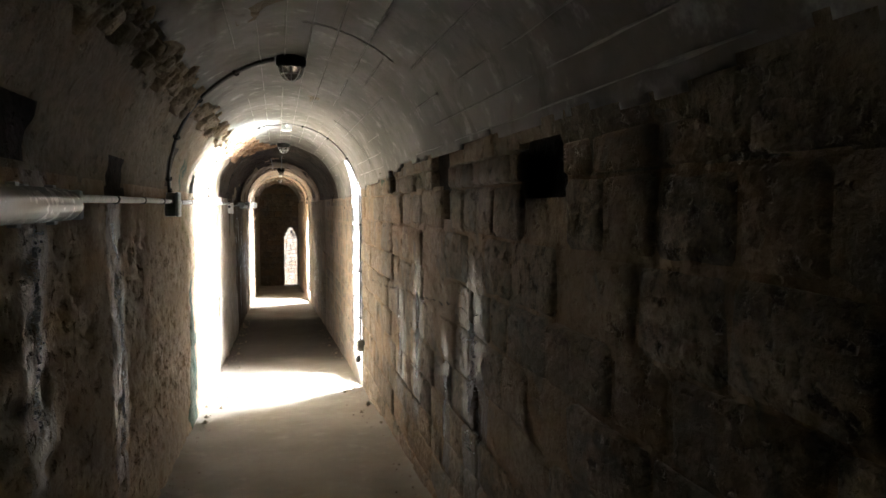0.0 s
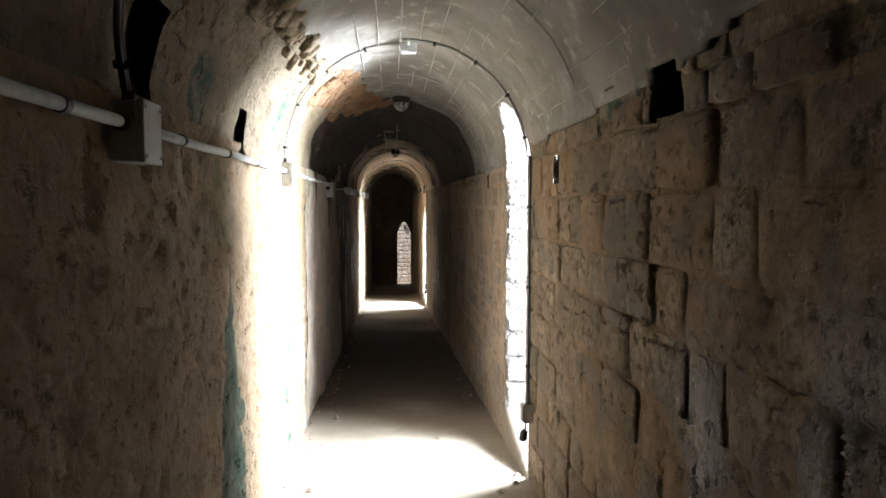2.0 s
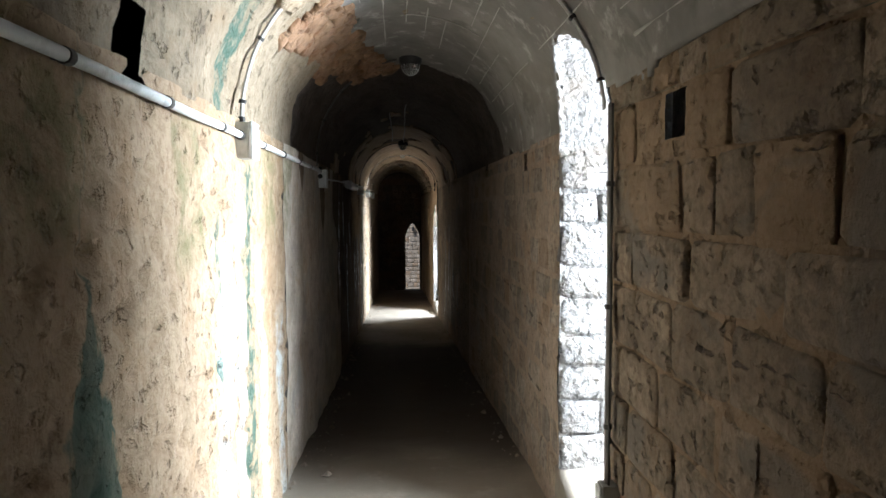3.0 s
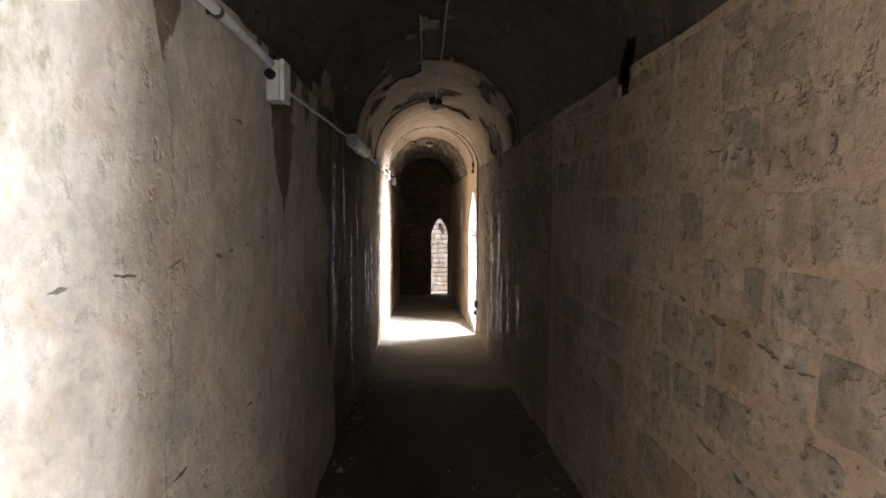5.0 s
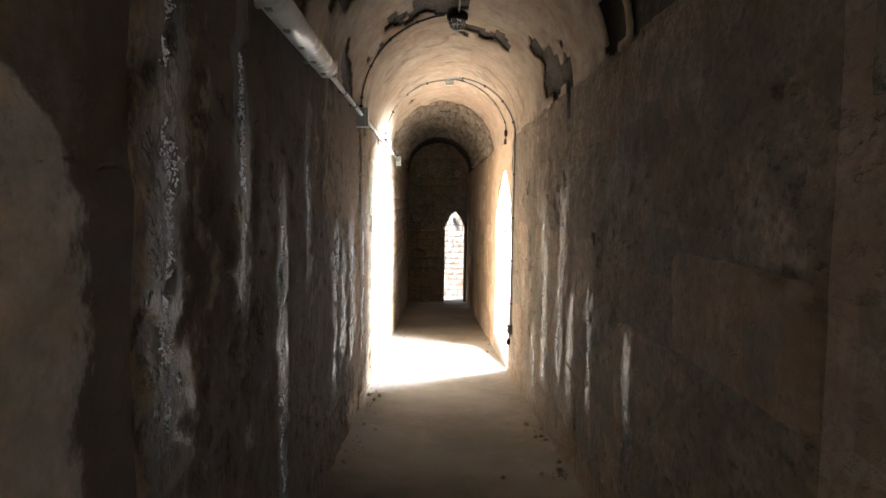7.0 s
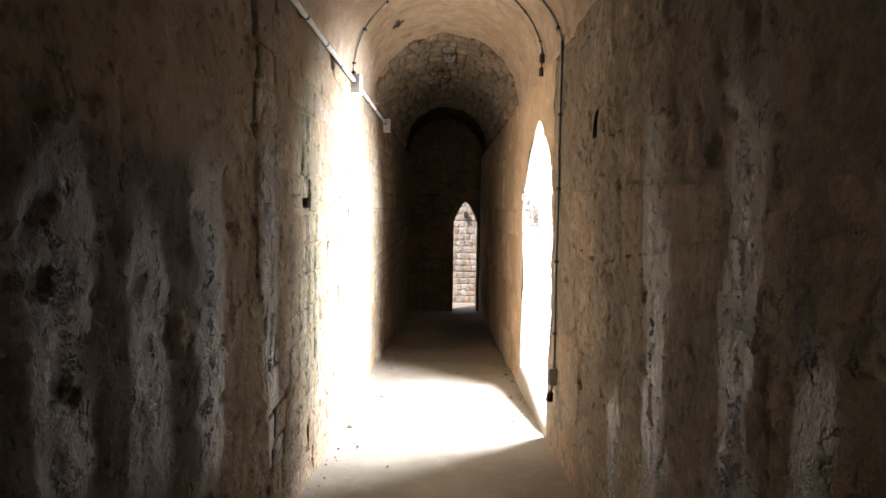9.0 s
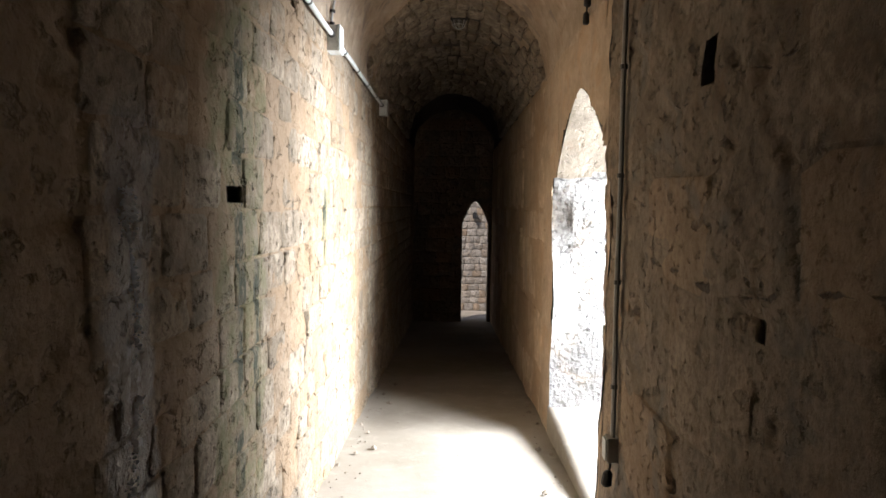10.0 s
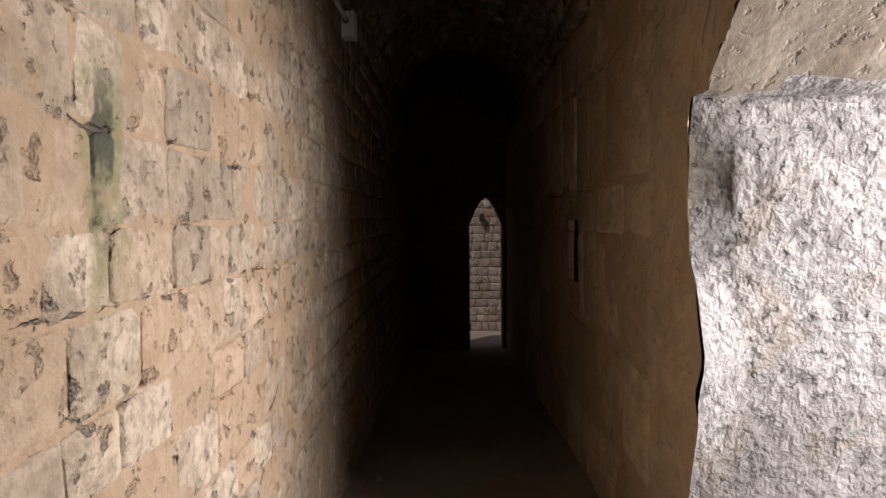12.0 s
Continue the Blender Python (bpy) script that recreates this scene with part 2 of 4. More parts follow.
# Much darker stone for the vault past y 6.6 and the masses.
M_HAUNCH = worn_stone("dark_vault_stone", (0.12, 0.092, 0.068), (0.05, 0.038, 0.028), 0.8)
M_PLASTER = worn_stone("old_lime_render", (0.56, 0.50, 0.42), (0.43, 0.37, 0.30), 0.3, SALT_L, (), (0.33, 0.315, 0.29), DAMP, tongues=TONGUES, cracks=CRACKS_L2, moss=[(6.35, 0.3, 1.2, 1.8)])
M_SURROUND = worn_stone("ochre_render", (0.60, 0.46, 0.325), (0.44, 0.325, 0.22), 0.35)
M_VAULT2 = worn_stone("pale_vault_render", (0.47, 0.40, 0.32), (0.29, 0.225, 0.165), 0.4, (), (), (0.15, 0.12, 0.095))
M_GREY = worn_stone("grey_weathered_block", (0.38, 0.325, 0.265), (0.205, 0.176, 0.147), 0.7, (), (), (0.33, 0.26, 0.20), cracks=CRACKS_R2)
M_POINT = worn_stone("pink_lime_pointing", (0.50, 0.40, 0.31), (0.35, 0.265, 0.20), 0.6, (), (), (0.30, 0.22, 0.16), cracks=CRACKS_R2)
# Tan render, its colour darkened for shade the nearby lamps don't leave.
M_SOFFIT = worn_stone("dimmed_tan_soffit_render", (0.22, 0.185, 0.14), (0.145, 0.118, 0.085), 0.5)
M_VOUSSOIR = worn_stone("pale_voussoir", (0.36, 0.295, 0.22), (0.20, 0.155, 0.11), 0.9)
M_RED = worn_stone("red_brown_rubble", (0.34, 0.20, 0.115), (0.20, 0.105, 0.06), 0.8)
M_YARD = worn_stone("yard_limestone", (0.44, 0.40, 0.35), (0.30, 0.26, 0.215), 0.8)


def concrete():
    t = Tree("grey_shuttered_concrete")
    big, mid, fine = t.noise(1.3, 5.0, 0.6), t.noise(7.0, 5.0, 0.65), t.noise(60.0, 4.0, 0.7)
    run = t.noise(2.0, 3.0, 0.6, t.stretch(2.5, 0.35, 2.5), 0.5)
    col = t.mix(t.ramp(big, 0.35, 0.68), (0.15, 0.142, 0.127), (0.27, 0.257, 0.235))
    col = t.mix(t.ramp(t.noise(3.0, 6.0, 0.7, None, 0.6), 0.52, 0.66, 0.0, 0.55), col, (0.10, 0.092, 0.08))
    col = t.mix(t.ramp(mid, 0.55, 0.72, 0.0, 0.6), col, (0.52, 0.50, 0.46))
    col = t.mix(t.ramp(run, 0.56, 0.72, 0.0, 0.5), col, (0.16, 0.14, 0.12))
    n = t.bump(mid, 0.25, 0.02)
    n = t.bump(fine, 0.25, 0.004, n)
    return t.done(col, t.ramp(mid, 0.3, 0.7, 0.9, 0.72), n)


def dirt():
    t = Tree("trodden_pale_earth")
    big, mid, fine = t.noise(0.8, 4.0, 0.6), t.noise(6.0, 6.0, 0.7), t.noise(70.0, 4.0, 0.7)
    col = t.mix(t.ramp(big, 0.35, 0.65), (0.20, 0.172, 0.133), (0.28, 0.245, 0.20))
    col = t.mix(t.ramp(mid, 0.5, 0.75, 0.0, 0.5), col, (0.34, 0.305, 0.255))
    col = t.mix(t.ramp(fine, 0.62, 0.75, 0.0, 0.6), col, (0.2, 0.15, 0.1))
    # The earth turns much darker from about y 6 to 13.
    darkening = t.math("MULTIPLY", t.ramp(t.math("ABSOLUTE", t.math("SUBTRACT", t.math("ADD", t.y, t.math("MULTIPLY", big, 2.0)), 10.6)), 3.6, 2.4), 0.85)
    col = t.mix(darkening, col, (0.055, 0.042, 0.03))
    n = t.bump(mid, 0.4, 0.02)
    n = t.bump(fine, 0.4, 0.004, n)
    return t.done(col, 0.93, n)


def simple(name, colour, rough, metal=0.0, wear=0.12):
    t = Tree(name)
    g = t.noise(14.0, 4.0, 0.65)
    col = t.mix(t.ramp(g, 0.45, 0.75, 0.0, 1.0), colour, tuple(c * (1 - wear * 2.5) for c in colour))
    t.bsdf.inputs["Metallic"].default_value = metal
    return t.done(col, t.ramp(g, 0.3, 0.7, rough, min(1.0, rough + 0.2)), t.bump(t.noise(90.0), 0.1, 0.002))


M_CONCRETE, M_DIRT = concrete(), dirt()
M_SEAM = simple("lime_seam", (0.40, 0.385, 0.355), 0.85)
M_PVC = simple("grey_white_pvc", (0.60, 0.63, 0.62), 0.42)
M_BOXLID = simple("pale_plastic", (0.66, 0.70, 0.70), 0.38)
M_BLACK = simple("black_rubber", (0.018, 0.017, 0.016), 0.55)
M_CABLE = simple("dark_cable", (0.05, 0.047, 0.043), 0.5)
M_GREYCABLE = simple("grey_cable", (0.32, 0.31, 0.29), 0.5)
M_METAL = simple("dull_zinc", (0.42, 0.42, 0.41), 0.42, 0.8)
M_COVER = simple("milky_polycarbonate", (0.80, 0.82, 0.82), 0.12)
M_SALT = simple("salt_crust", (0.78, 0.81, 0.84), 0.25, 0.0, 0.06)
M_PEBBLE = simple("loose_stone", (0.25, 0.21, 0.165), 0.9, 0.0, 0.25)


def glass():
    t = Tree("ribbed_lamp_glass")
    t.bsdf.inputs["Transmission Weight"].default_value = 0.75
    return t.done((0.85, 0.86, 0.84), 0.22, t.bump(t.noise(60.0), 0.2, 0.004))


M_GLASS = glass()


# ---- mesh helpers ----
def part(name, bm, material, parent=None, label="", smooth=False):
    me = bpy.data.meshes.new(name)
    bm.to_mesh(me)
    bm.free()
    me.materials.append(material)
    if smooth:
        for p in me.polygons:
            p.use_smooth = True
    ob = new(name, me)
    if parent is not None:
        ob.parent = parent
    if label:
        ob["label"] = label
    return ob


def mesh_of(name, verts, faces, material, smooth=False):
    me = bpy.data.meshes.new(name)
    me.from_pydata([tuple(map(float, v)) for v in verts], [], faces)
    me.materials.append(material)
    if smooth:
        for p in me.polygons:
            p.use_smooth = True
    return me


def box(bm, x0, x1, y0, y1, z0, z1, bevel=0.0):
    m = Matrix.LocRotScale(((x0 + x1) / 2, (y0 + y1) / 2, (z0 + z1) / 2), None, (x1 - x0, y1 - y0, z1 - z0))
    made = bmesh.ops.create_cube(bm, size=1.0, matrix=m)["verts"]
    if bevel:
        bmesh.ops.bevel(bm, geom=list({e for v in made for e in v.link_edges}), offset=bevel, segments=2, affect="EDGES", profile=0.6)
    return bm


def rod(bm, pts, r, n=8, caps=True):
    """A round bar along a line of points."""
    pts = [Vector(p) for p in pts]
    rings = []
    for i, p in enumerate(pts):
        d = (pts[min(i + 1, len(pts) - 1)] - pts[max(i - 1, 0)]).normalized()
        u = d.cross(Vector((0.31, 0.2, 0.93))).normalized()
        v = d.cross(u)
        rad = r[i] if isinstance(r, (list, tuple)) else r
        rings.append([bm.verts.new(p + rad * (math.cos(a) * u + math.sin(a) * v)) for a in (2 * math.pi * k / n for k in range(n))])
    for a, b in zip(rings, rings[1:]):
        for k in range(n):
            bm.faces.new((a[k], a[(k + 1) % n], b[(k + 1) % n], b[k]))
    if caps:
        bm.faces.new(rings[0][::-1])
        bm.faces.new(rings[-1])
    return bm


def lines(a, b, step, extra=()):
    pts = sorted(set(np.round(np.r_[np.linspace(a, b, max(2, int((b - a) / step) + 1)), [e for e in extra if a < e < b]], 4).tolist()))
    keep = [pts[0]]
    for p in pts[1:]:
        if p - keep[-1] > step * 0.25 or p in extra:
            if keep[-1] not in extra and p - keep[-1] <= step * 0.25 and len(keep) > 1:
                keep.pop()
            keep.append(p)
    return keep


# ---- walls ----
def skin_x(side, y, z, x, rough, pit):
    """How far from the axis the worn face of a wall lies at a point."""
    deep = 0.0
    if pit:
        deep = pit * min(1.0, max(0.0, nz(side * 5, y * 9, z * 12.5) - 0.26) * 4.0) + 0.6 * pit * max(0.0, nz(side, y * 3, z * 4.2) - 0.1)
    return x + deep + rough * nz(side * 3, y, z, 2.2) + rough * 0.6 * nz(side, y, z, 7.0)


def wall_skin(name, side, y0, y1, material, holes=(), arch=None, x=0.809, label="", zlow=-2.2, step=0.09, rough=0.012, pit=0.0):
    """The mortar bed of one stretch of side wall, with its openings and putlog holes left out."""
    ys = lines(y0, y1, step, [v for h in holes for v in h[:2]] + list(arch.ends if arch else ()))
    zs = lines(zlow, ZS + 0.02, step, [v for h in holes for v in h[2:]])
    verts, faces = [], []
    for y in ys:
        for z in zs:
            top = arch(y) if arch else None
            if top is not None and abs(z - top) < step * 0.55:
                z = top
            ye = y
            if arch and min(abs(y - arch.ends[0]), abs(y - arch.ends[1])) < 0.03:
                ye = y + ragged(arch, y, z)
            verts.append((side * skin_x(side, y, z, x, rough, pit), ye, z))
    m = len(zs)
    for i in range(len(ys) - 1):
        for j in range(m - 1):
            yc, zc = (ys[i] + ys[i + 1]) / 2, (zs[j] + zs[j + 1]) / 2
            if zc < fz(yc) - 0.25 or any(h[0] < yc < h[1] and h[2] < zc < h[3] for h in holes):
                continue
            top = arch(yc) if arch else None
            if top is not None and zc < top:
                continue
            faces.append((i * m + j, (i + 1) * m + j, (i + 1) * m + j + 1, i * m + j + 1))
    return tagged(new(name, mesh_of(name, verts, faces, material, True)), label, "wall", "", "structure")


def block_mesh(k):
    """A worn block: a jittered front on five sides, unit size, front at +x."""
    rnd = random.Random(k)
    n = 4
    verts, faces, idx = [], [], {}
    for i in range(n):
        for j in range(n):
            edge = i in (0, n - 1) or j in (0, n - 1)
            corner = i in (0, n - 1) and j in (0, n - 1)
            y, z = (-0.5, -0.43, 0.43, 0.5)[i], (-0.5, -0.40, 0.40, 0.5)[j]
            sh = 0.92 if corner else 0.985 if edge else 1.0
            d = 0.5 - (0.26 if corner else 0.15 if edge else 0.0) + rnd.uniform(-0.10, 0.08)
            idx[i, j] = len(verts)
            verts.append((d, y * sh + rnd.uniform(-0.03, 0.03), z * sh + rnd.uniform(-0.035, 0.035)))
    for i in range(n - 1):
        for j in range(n - 1):
            faces.append((idx[i, j], idx[i + 1, j], idx[i + 1, j + 1], idx[i, j + 1]))
    ring = [(i, 0) for i in range(n)] + [(n - 1, j) for j in range(1, n)] + [(i, n - 1) for i in range(n - 2, -1, -1)] + [(0, j) for j in range(n - 2, 0, -1)]
    base = len(verts)
    for q in ring:
        v = verts[idx[q]]
        verts.append((-0.5, v[1] * 1.03, v[2] * 1.03))
    m = len(ring)
    for k2 in range(m):
        faces.append((idx[ring[k2]], base + k2, base + (k2 + 1) % m, idx[ring[(k2 + 1) % m]]))
    return verts, faces


SHAPES = [block_mesh(k) for k in range(18)]
SHAPE_CACHE = {}


def shape_mesh(k, material):
    key = (k, material.name)
    if key not in SHAPE_CACHE:
        SHAPE_CACHE[key] = mesh_of("block", *SHAPES[k], material, True)
    return SHAPE_CACHE[key]


def courses(seed, z0, z1, h0, h1):
    rnd, z, out = random.Random(seed), z0, []
    while z < z1 - 0.02:
        h = rnd.uniform(h0, h1)
        if z + h > z1 - h0 * 0.5:
            h = z1 - z
        out.append((z, z + h))
        z += h
    return out


def lay(parent, material, items, keep, stretch=None, piece="stone_block"):
    """Items are matrices of blocks. Those in the stretch become parts, up to keep; the rest one joined part."""
    near = [q for q in items if stretch is None or stretch[0] < q[0].translation.y < stretch[1]][:keep]
    chosen = {id(q) for q in near}
    for m, k in near:
        ob = new(piece, shape_mesh(k, material))
        ob.parent, ob.matrix_basis = parent, m
    rest = [q for q in items if id(q) not in chosen]
    if rest:
        verts, faces = [], []
        for m, k in rest:
            b = len(verts)
            verts += [tuple(m @ Vector(v)) for v in SHAPES[k][0]]
            faces += [tuple(b + i for i in f) for f in SHAPES[k][1]]
        ob = new("far_stone_blocks", mesh_of("far_stone_blocks", verts, faces, material, True))
        ob.parent = parent
        tagged(ob, "", "", "", "stuff")


def side_blocks(seed, side, y0, y1, holes=(), blocked=None, h=(0.155, 0.235), w=(0.18, 0.40), depth=0.06, x=0.80, joint=0.006, rise=0.009, gone=0.0, rows=None):
    """Matrices of the ashlar of one stretch of side wall."""
    rnd, out = random.Random(seed), []
    for z0, z1 in rows or courses(seed + 1, -2.0, ZS, *h):
        y = y0 - rnd.uniform(0, 0.25)
        while y < y1:
            wide = rnd.uniform(*w)
            a, b = max(y, y0), min(y + wide, y1)
            y += wide
            if b - a < 0.07 or z1 < fz((a + b) / 2) + 0.01:
                continue
            spans = [(a, b)]
            for q in holes:
                if z0 < q[3] - 0.02 and z1 > q[2] + 0.02:
                    spans = [c for p0, p1 in spans for c in ((p0, min(p1, q[0])), (max(p0, q[1]), p1))
                             if c[1] - c[0] > 0.05] if any(p0 < q[1] and p1 > q[0] for p0, p1 in spans) else spans
            if blocked and blocked((a + b) / 2, (z0 + z1) / 2):
                continue
            if gone and rnd.random() < gone:
                continue
            for a, b in sorted(set(spans)):
                proud = rnd.uniform(-rise, rise)
                turn = Euler((rnd.uniform(-0.012, 0.012), rnd.uniform(-0.02, 0.02), (0 if side < 0 else math.pi) + rnd.uniform(-0.02, 0.02)))
                out.append((Matrix.LocRotScale((side * (x + depth / 2 - proud), (a + b) / 2, (z0 + z1) / 2), turn,
                                               (depth, b - a - joint, z1 - z0 - joint)), rnd.randrange(len(SHAPES))))
    return out


HOLES_L1 = [(0.86, 1.16, 1.72, 1.80), (3.90, 4.06, 1.73, 1.80)]
HAUNCH_HOLES = [(3.90, 4.06, 1.70, 1.93), (2.52, 2.76, 1.83, 2.1), (0.86, 1.16, 1.70, 1.88), (-0.42, -0.15, 1.80, 1.99)]
HOLES_R1 = [(1.0, 1.16, 1.60, 1.78), (-0.45, -0.05, 1.70, 1.78), (4.06, 4.24, 1.60, 1.75)]
HAUNCH_HOLES_R = [(1.0, 1.36, 1.75, 1.95), (-0.45, -0.05, 1.75, 1.91), (2.58, 2.82, 1.75, 1.93)]
HOLES_R2 = [(6.55, 6.66, 1.62, 1.74), (6.58, 6.65, 1.22, 1.28), (8.5, 8.7, 1.66, 1.78)]
HOLES_R6 = [(13.45, 13.56, 1.58, 1.78), (15.4, 15.52, 1.05, 1.2), (15.0, 15.07, 0.3, 0.36), (12.6, 12.68, 0.72, 0.8)]
HOLES_L3 = [(15.64, 15.82, 0.65, 0.71), (16.6, 16.68, 1.62, 1.75)]
HOLES_R3 = [(20.9, 21.3, -0.05, 0.4)]

LAB = "tan-brown tufa ashlar wall, pitted and streaked with damp"
wall_l0 = wall_skin("wall_left_0", -1, Y0, -2.0, M_LEFT1, (), x=0.797, label=LAB)
wall_l1 = wall_skin("wall_left_1", -1, -2.0, 6.3, M_LEFT1, HOLES_L1, x=0.797, label="pecked tan tufa wall streaked green and white with damp", zlow=-0.7, step=0.021, rough=0.018, pit=0.022)
wall_l2 = wall_skin("wall_left_2", -1, 6.3, 10.15, M_PLASTER, (), x=0.795, label="smooth pale lime-rendered wall with brown damp runs", rough=0.022)
wall_l3 = wall_skin("wall_left_3", -1, 10.15, Y1, M_LEFT, HOLES_L3, label=LAB, step=0.032, rough=0.016, pit=0.016)
wall_r1 = wall_skin("wall_right_1", 1, Y0, A0, M_RIGHT, HOLES_R1, x=0.816, label=LAB, step=0.05, rough=0.016)
wall_r2 = wall_skin("wall_right_2", 1, A1, 10.3, M_POINT, HOLES_R2, x=0.801, label="weathered grey blocks set flush in wide pinkish pointing", step=0.06, rough=0.012)
wall_r6 = wall_skin("wall_right_6", 1, 10.3, B0, M_RIGHT, HOLES_R6, x=0.803, label="pitted brown tufa wall with long cracked joints and salt runs", zlow=-1.35, step=0.023, rough=0.018, pit=0.018)
wall_r3 = wall_skin("wall_right_3", 1, B1 + 0.55, Y1, M_SURROUND, HOLES_R3, label=LAB)
surround = wall_skin("wall_right_4", 1, B0 - 0.05, B1 + 0.55, M_SURROUND, (), arch_b, 0.80, "smooth ochre render round a tall arched embrasure", step=0.032, rough=0.02)
over_a = wall_skin("wall_right_5", 1, A0, A1, M_RIGHT, (), arch_a)


def shell(name, boxes, material, label, category="wall"):
    bm = bmesh.new()
    for b in boxes:
        box(bm, *b)
    return tagged(part(name, bm, material), label, category, "", "structure")


# Unseen boxes added behind the skins so that no outside light leaks in.
TOP = 2.95
shell("wall_mass_left", [(-2.3, -1.05, Y0 - 0.5, Y1 + 0.35, -3.0, TOP)], M_HAUNCH, "unseen masonry backing that keeps light out behind the gallery wall")
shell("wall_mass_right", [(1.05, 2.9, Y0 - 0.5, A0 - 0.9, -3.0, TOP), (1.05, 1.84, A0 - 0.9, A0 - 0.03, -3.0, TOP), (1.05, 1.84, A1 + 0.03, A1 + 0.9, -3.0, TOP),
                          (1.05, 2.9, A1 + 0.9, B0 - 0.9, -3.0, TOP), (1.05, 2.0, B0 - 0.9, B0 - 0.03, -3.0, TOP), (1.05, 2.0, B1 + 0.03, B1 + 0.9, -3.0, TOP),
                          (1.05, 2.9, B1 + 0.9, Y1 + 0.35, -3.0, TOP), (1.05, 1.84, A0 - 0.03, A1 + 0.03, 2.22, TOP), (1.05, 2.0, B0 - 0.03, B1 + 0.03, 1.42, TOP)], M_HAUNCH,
      "unseen masonry backing that keeps light out, pierced by two embrasures")
shell("roof_mass", [(-1.05, 1.05, Y0 - 0.5, Y1 + 0.35, 2.72, TOP)], M_HAUNCH, "unseen fill added over the vault to keep light out", "roof")
shell("wall_back", [(-1.05, 1.05, Y0 - 0.5, Y0, -3.0, 2.72)], M_HAUNCH, "unseen wall added to close the gallery behind the camera")


def reveal(name, outline, arch, material, label, spring, xout=2.0):
    """Jambs and soffit of an embrasure, along its outline in the wall."""
    verts, faces, n = [], [], 14
    for i, (y, z) in enumerate(outline):
        xi = 0.80 if z < ZS else math.sqrt(max(0.04, R * R - (z - ZS) ** 2))
        for k in range(n):
            x = xi + (xout - xi) * k / (n - 1)
            w = 0.0 if k == 0 else 0.02
            ye = y + ragged(arch, y, z) * max(0.0, 1 - k * 0.5) if y in arch.ends else y
            verts.append((x, ye + w * nz(x, y, z, 5.0), z + w * nz(x + 9, y, z, 5.0)))
    for i in range(len(outline) - 1):
        for k in range(n - 1):
            faces.append((i * n + k, i * n + k + 1, (i + 1) * n + k + 1, (i + 1) * n + k))
    me = mesh_of(name, verts, faces, material, True)
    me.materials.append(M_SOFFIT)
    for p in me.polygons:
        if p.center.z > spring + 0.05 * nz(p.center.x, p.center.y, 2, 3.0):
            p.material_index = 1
    return tagged(new(name, me), label, "wall", "", "structure")


def outline(y0, y1, zbot, arch, n=26):
    top0, top1 = arch(y0 + 0.005), arch(y1 - 0.005)
    left = [(y0, z) for z in np.linspace(zbot, top0, 40)[:-1]]
    over = [(y, arch(min(max(y, y0 + 0.005), y1 - 0.005))) for y in np.linspace(y0, y1, n)]
    right = [(y1, z) for z in np.linspace(top1, zbot, 40)[1:]]
    return left + over + right


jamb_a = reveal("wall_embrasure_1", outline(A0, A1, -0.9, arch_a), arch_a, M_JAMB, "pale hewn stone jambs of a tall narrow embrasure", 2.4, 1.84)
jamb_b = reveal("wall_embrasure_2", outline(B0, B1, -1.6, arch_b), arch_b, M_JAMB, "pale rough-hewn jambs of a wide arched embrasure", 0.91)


def jamb_blocks(seed, y, z0, z1, h, w, depth, x1=1.98, x0=0.80, rows=None):
    rnd, out = random.Random(seed), []
    for a, b in rows or courses(seed, z0, z1, *h):
        x = x0
        first = True
        while x < x1:
            wide = rnd.uniform(*w) * (0.6 if first and rnd.random() < 0.5 else 1)
            first = False
            e = min(x + wide, x1)
            if e - x > 0.06:
                turn = Euler((rnd.uniform(-0.02, 0.02), 0, -math.pi / 2 + rnd.uniform(-0.03, 0.03)))
                out.append((Matrix.LocRotScale(((x + e) / 2, y + depth / 2 - rnd.uniform(0.02, 0.04), (a + b) / 2), turn,
                                               (depth, e - x - 0.014, b - a - 0.018)), rnd.randrange(len(SHAPES))))
            x = e
    return out


# ---- floor and thresholds ----
def floor_mesh():
    xs = np.linspace(-0.95, 0.95, 30)
    ys = np.arange(Y0, Y1 + 0.7, 0.08)
    verts, faces = [], []
    for y in ys:
        for x in xs:
            bank = 0.05 * max(0.0, (abs(x) - 0.66) / 0.2) ** 1.5 * (0.5 + 0.5 * nz(x, y, 3, 1.3))
            verts.append((x, y, fz(y) + 0.012 * nz(x, y, 0, 1.6) + 0.006 * nz(x, y, 5, 6.0) + bank))
    m = len(xs)
    for i in range(len(ys) - 1):
        for j in range(m - 1):
            faces.append((i * m + j, i * m + j + 1, (i + 1) * m + j + 1, (i + 1) * m + j))
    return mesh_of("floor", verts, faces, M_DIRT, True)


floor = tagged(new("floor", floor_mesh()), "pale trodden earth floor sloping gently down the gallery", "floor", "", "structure")


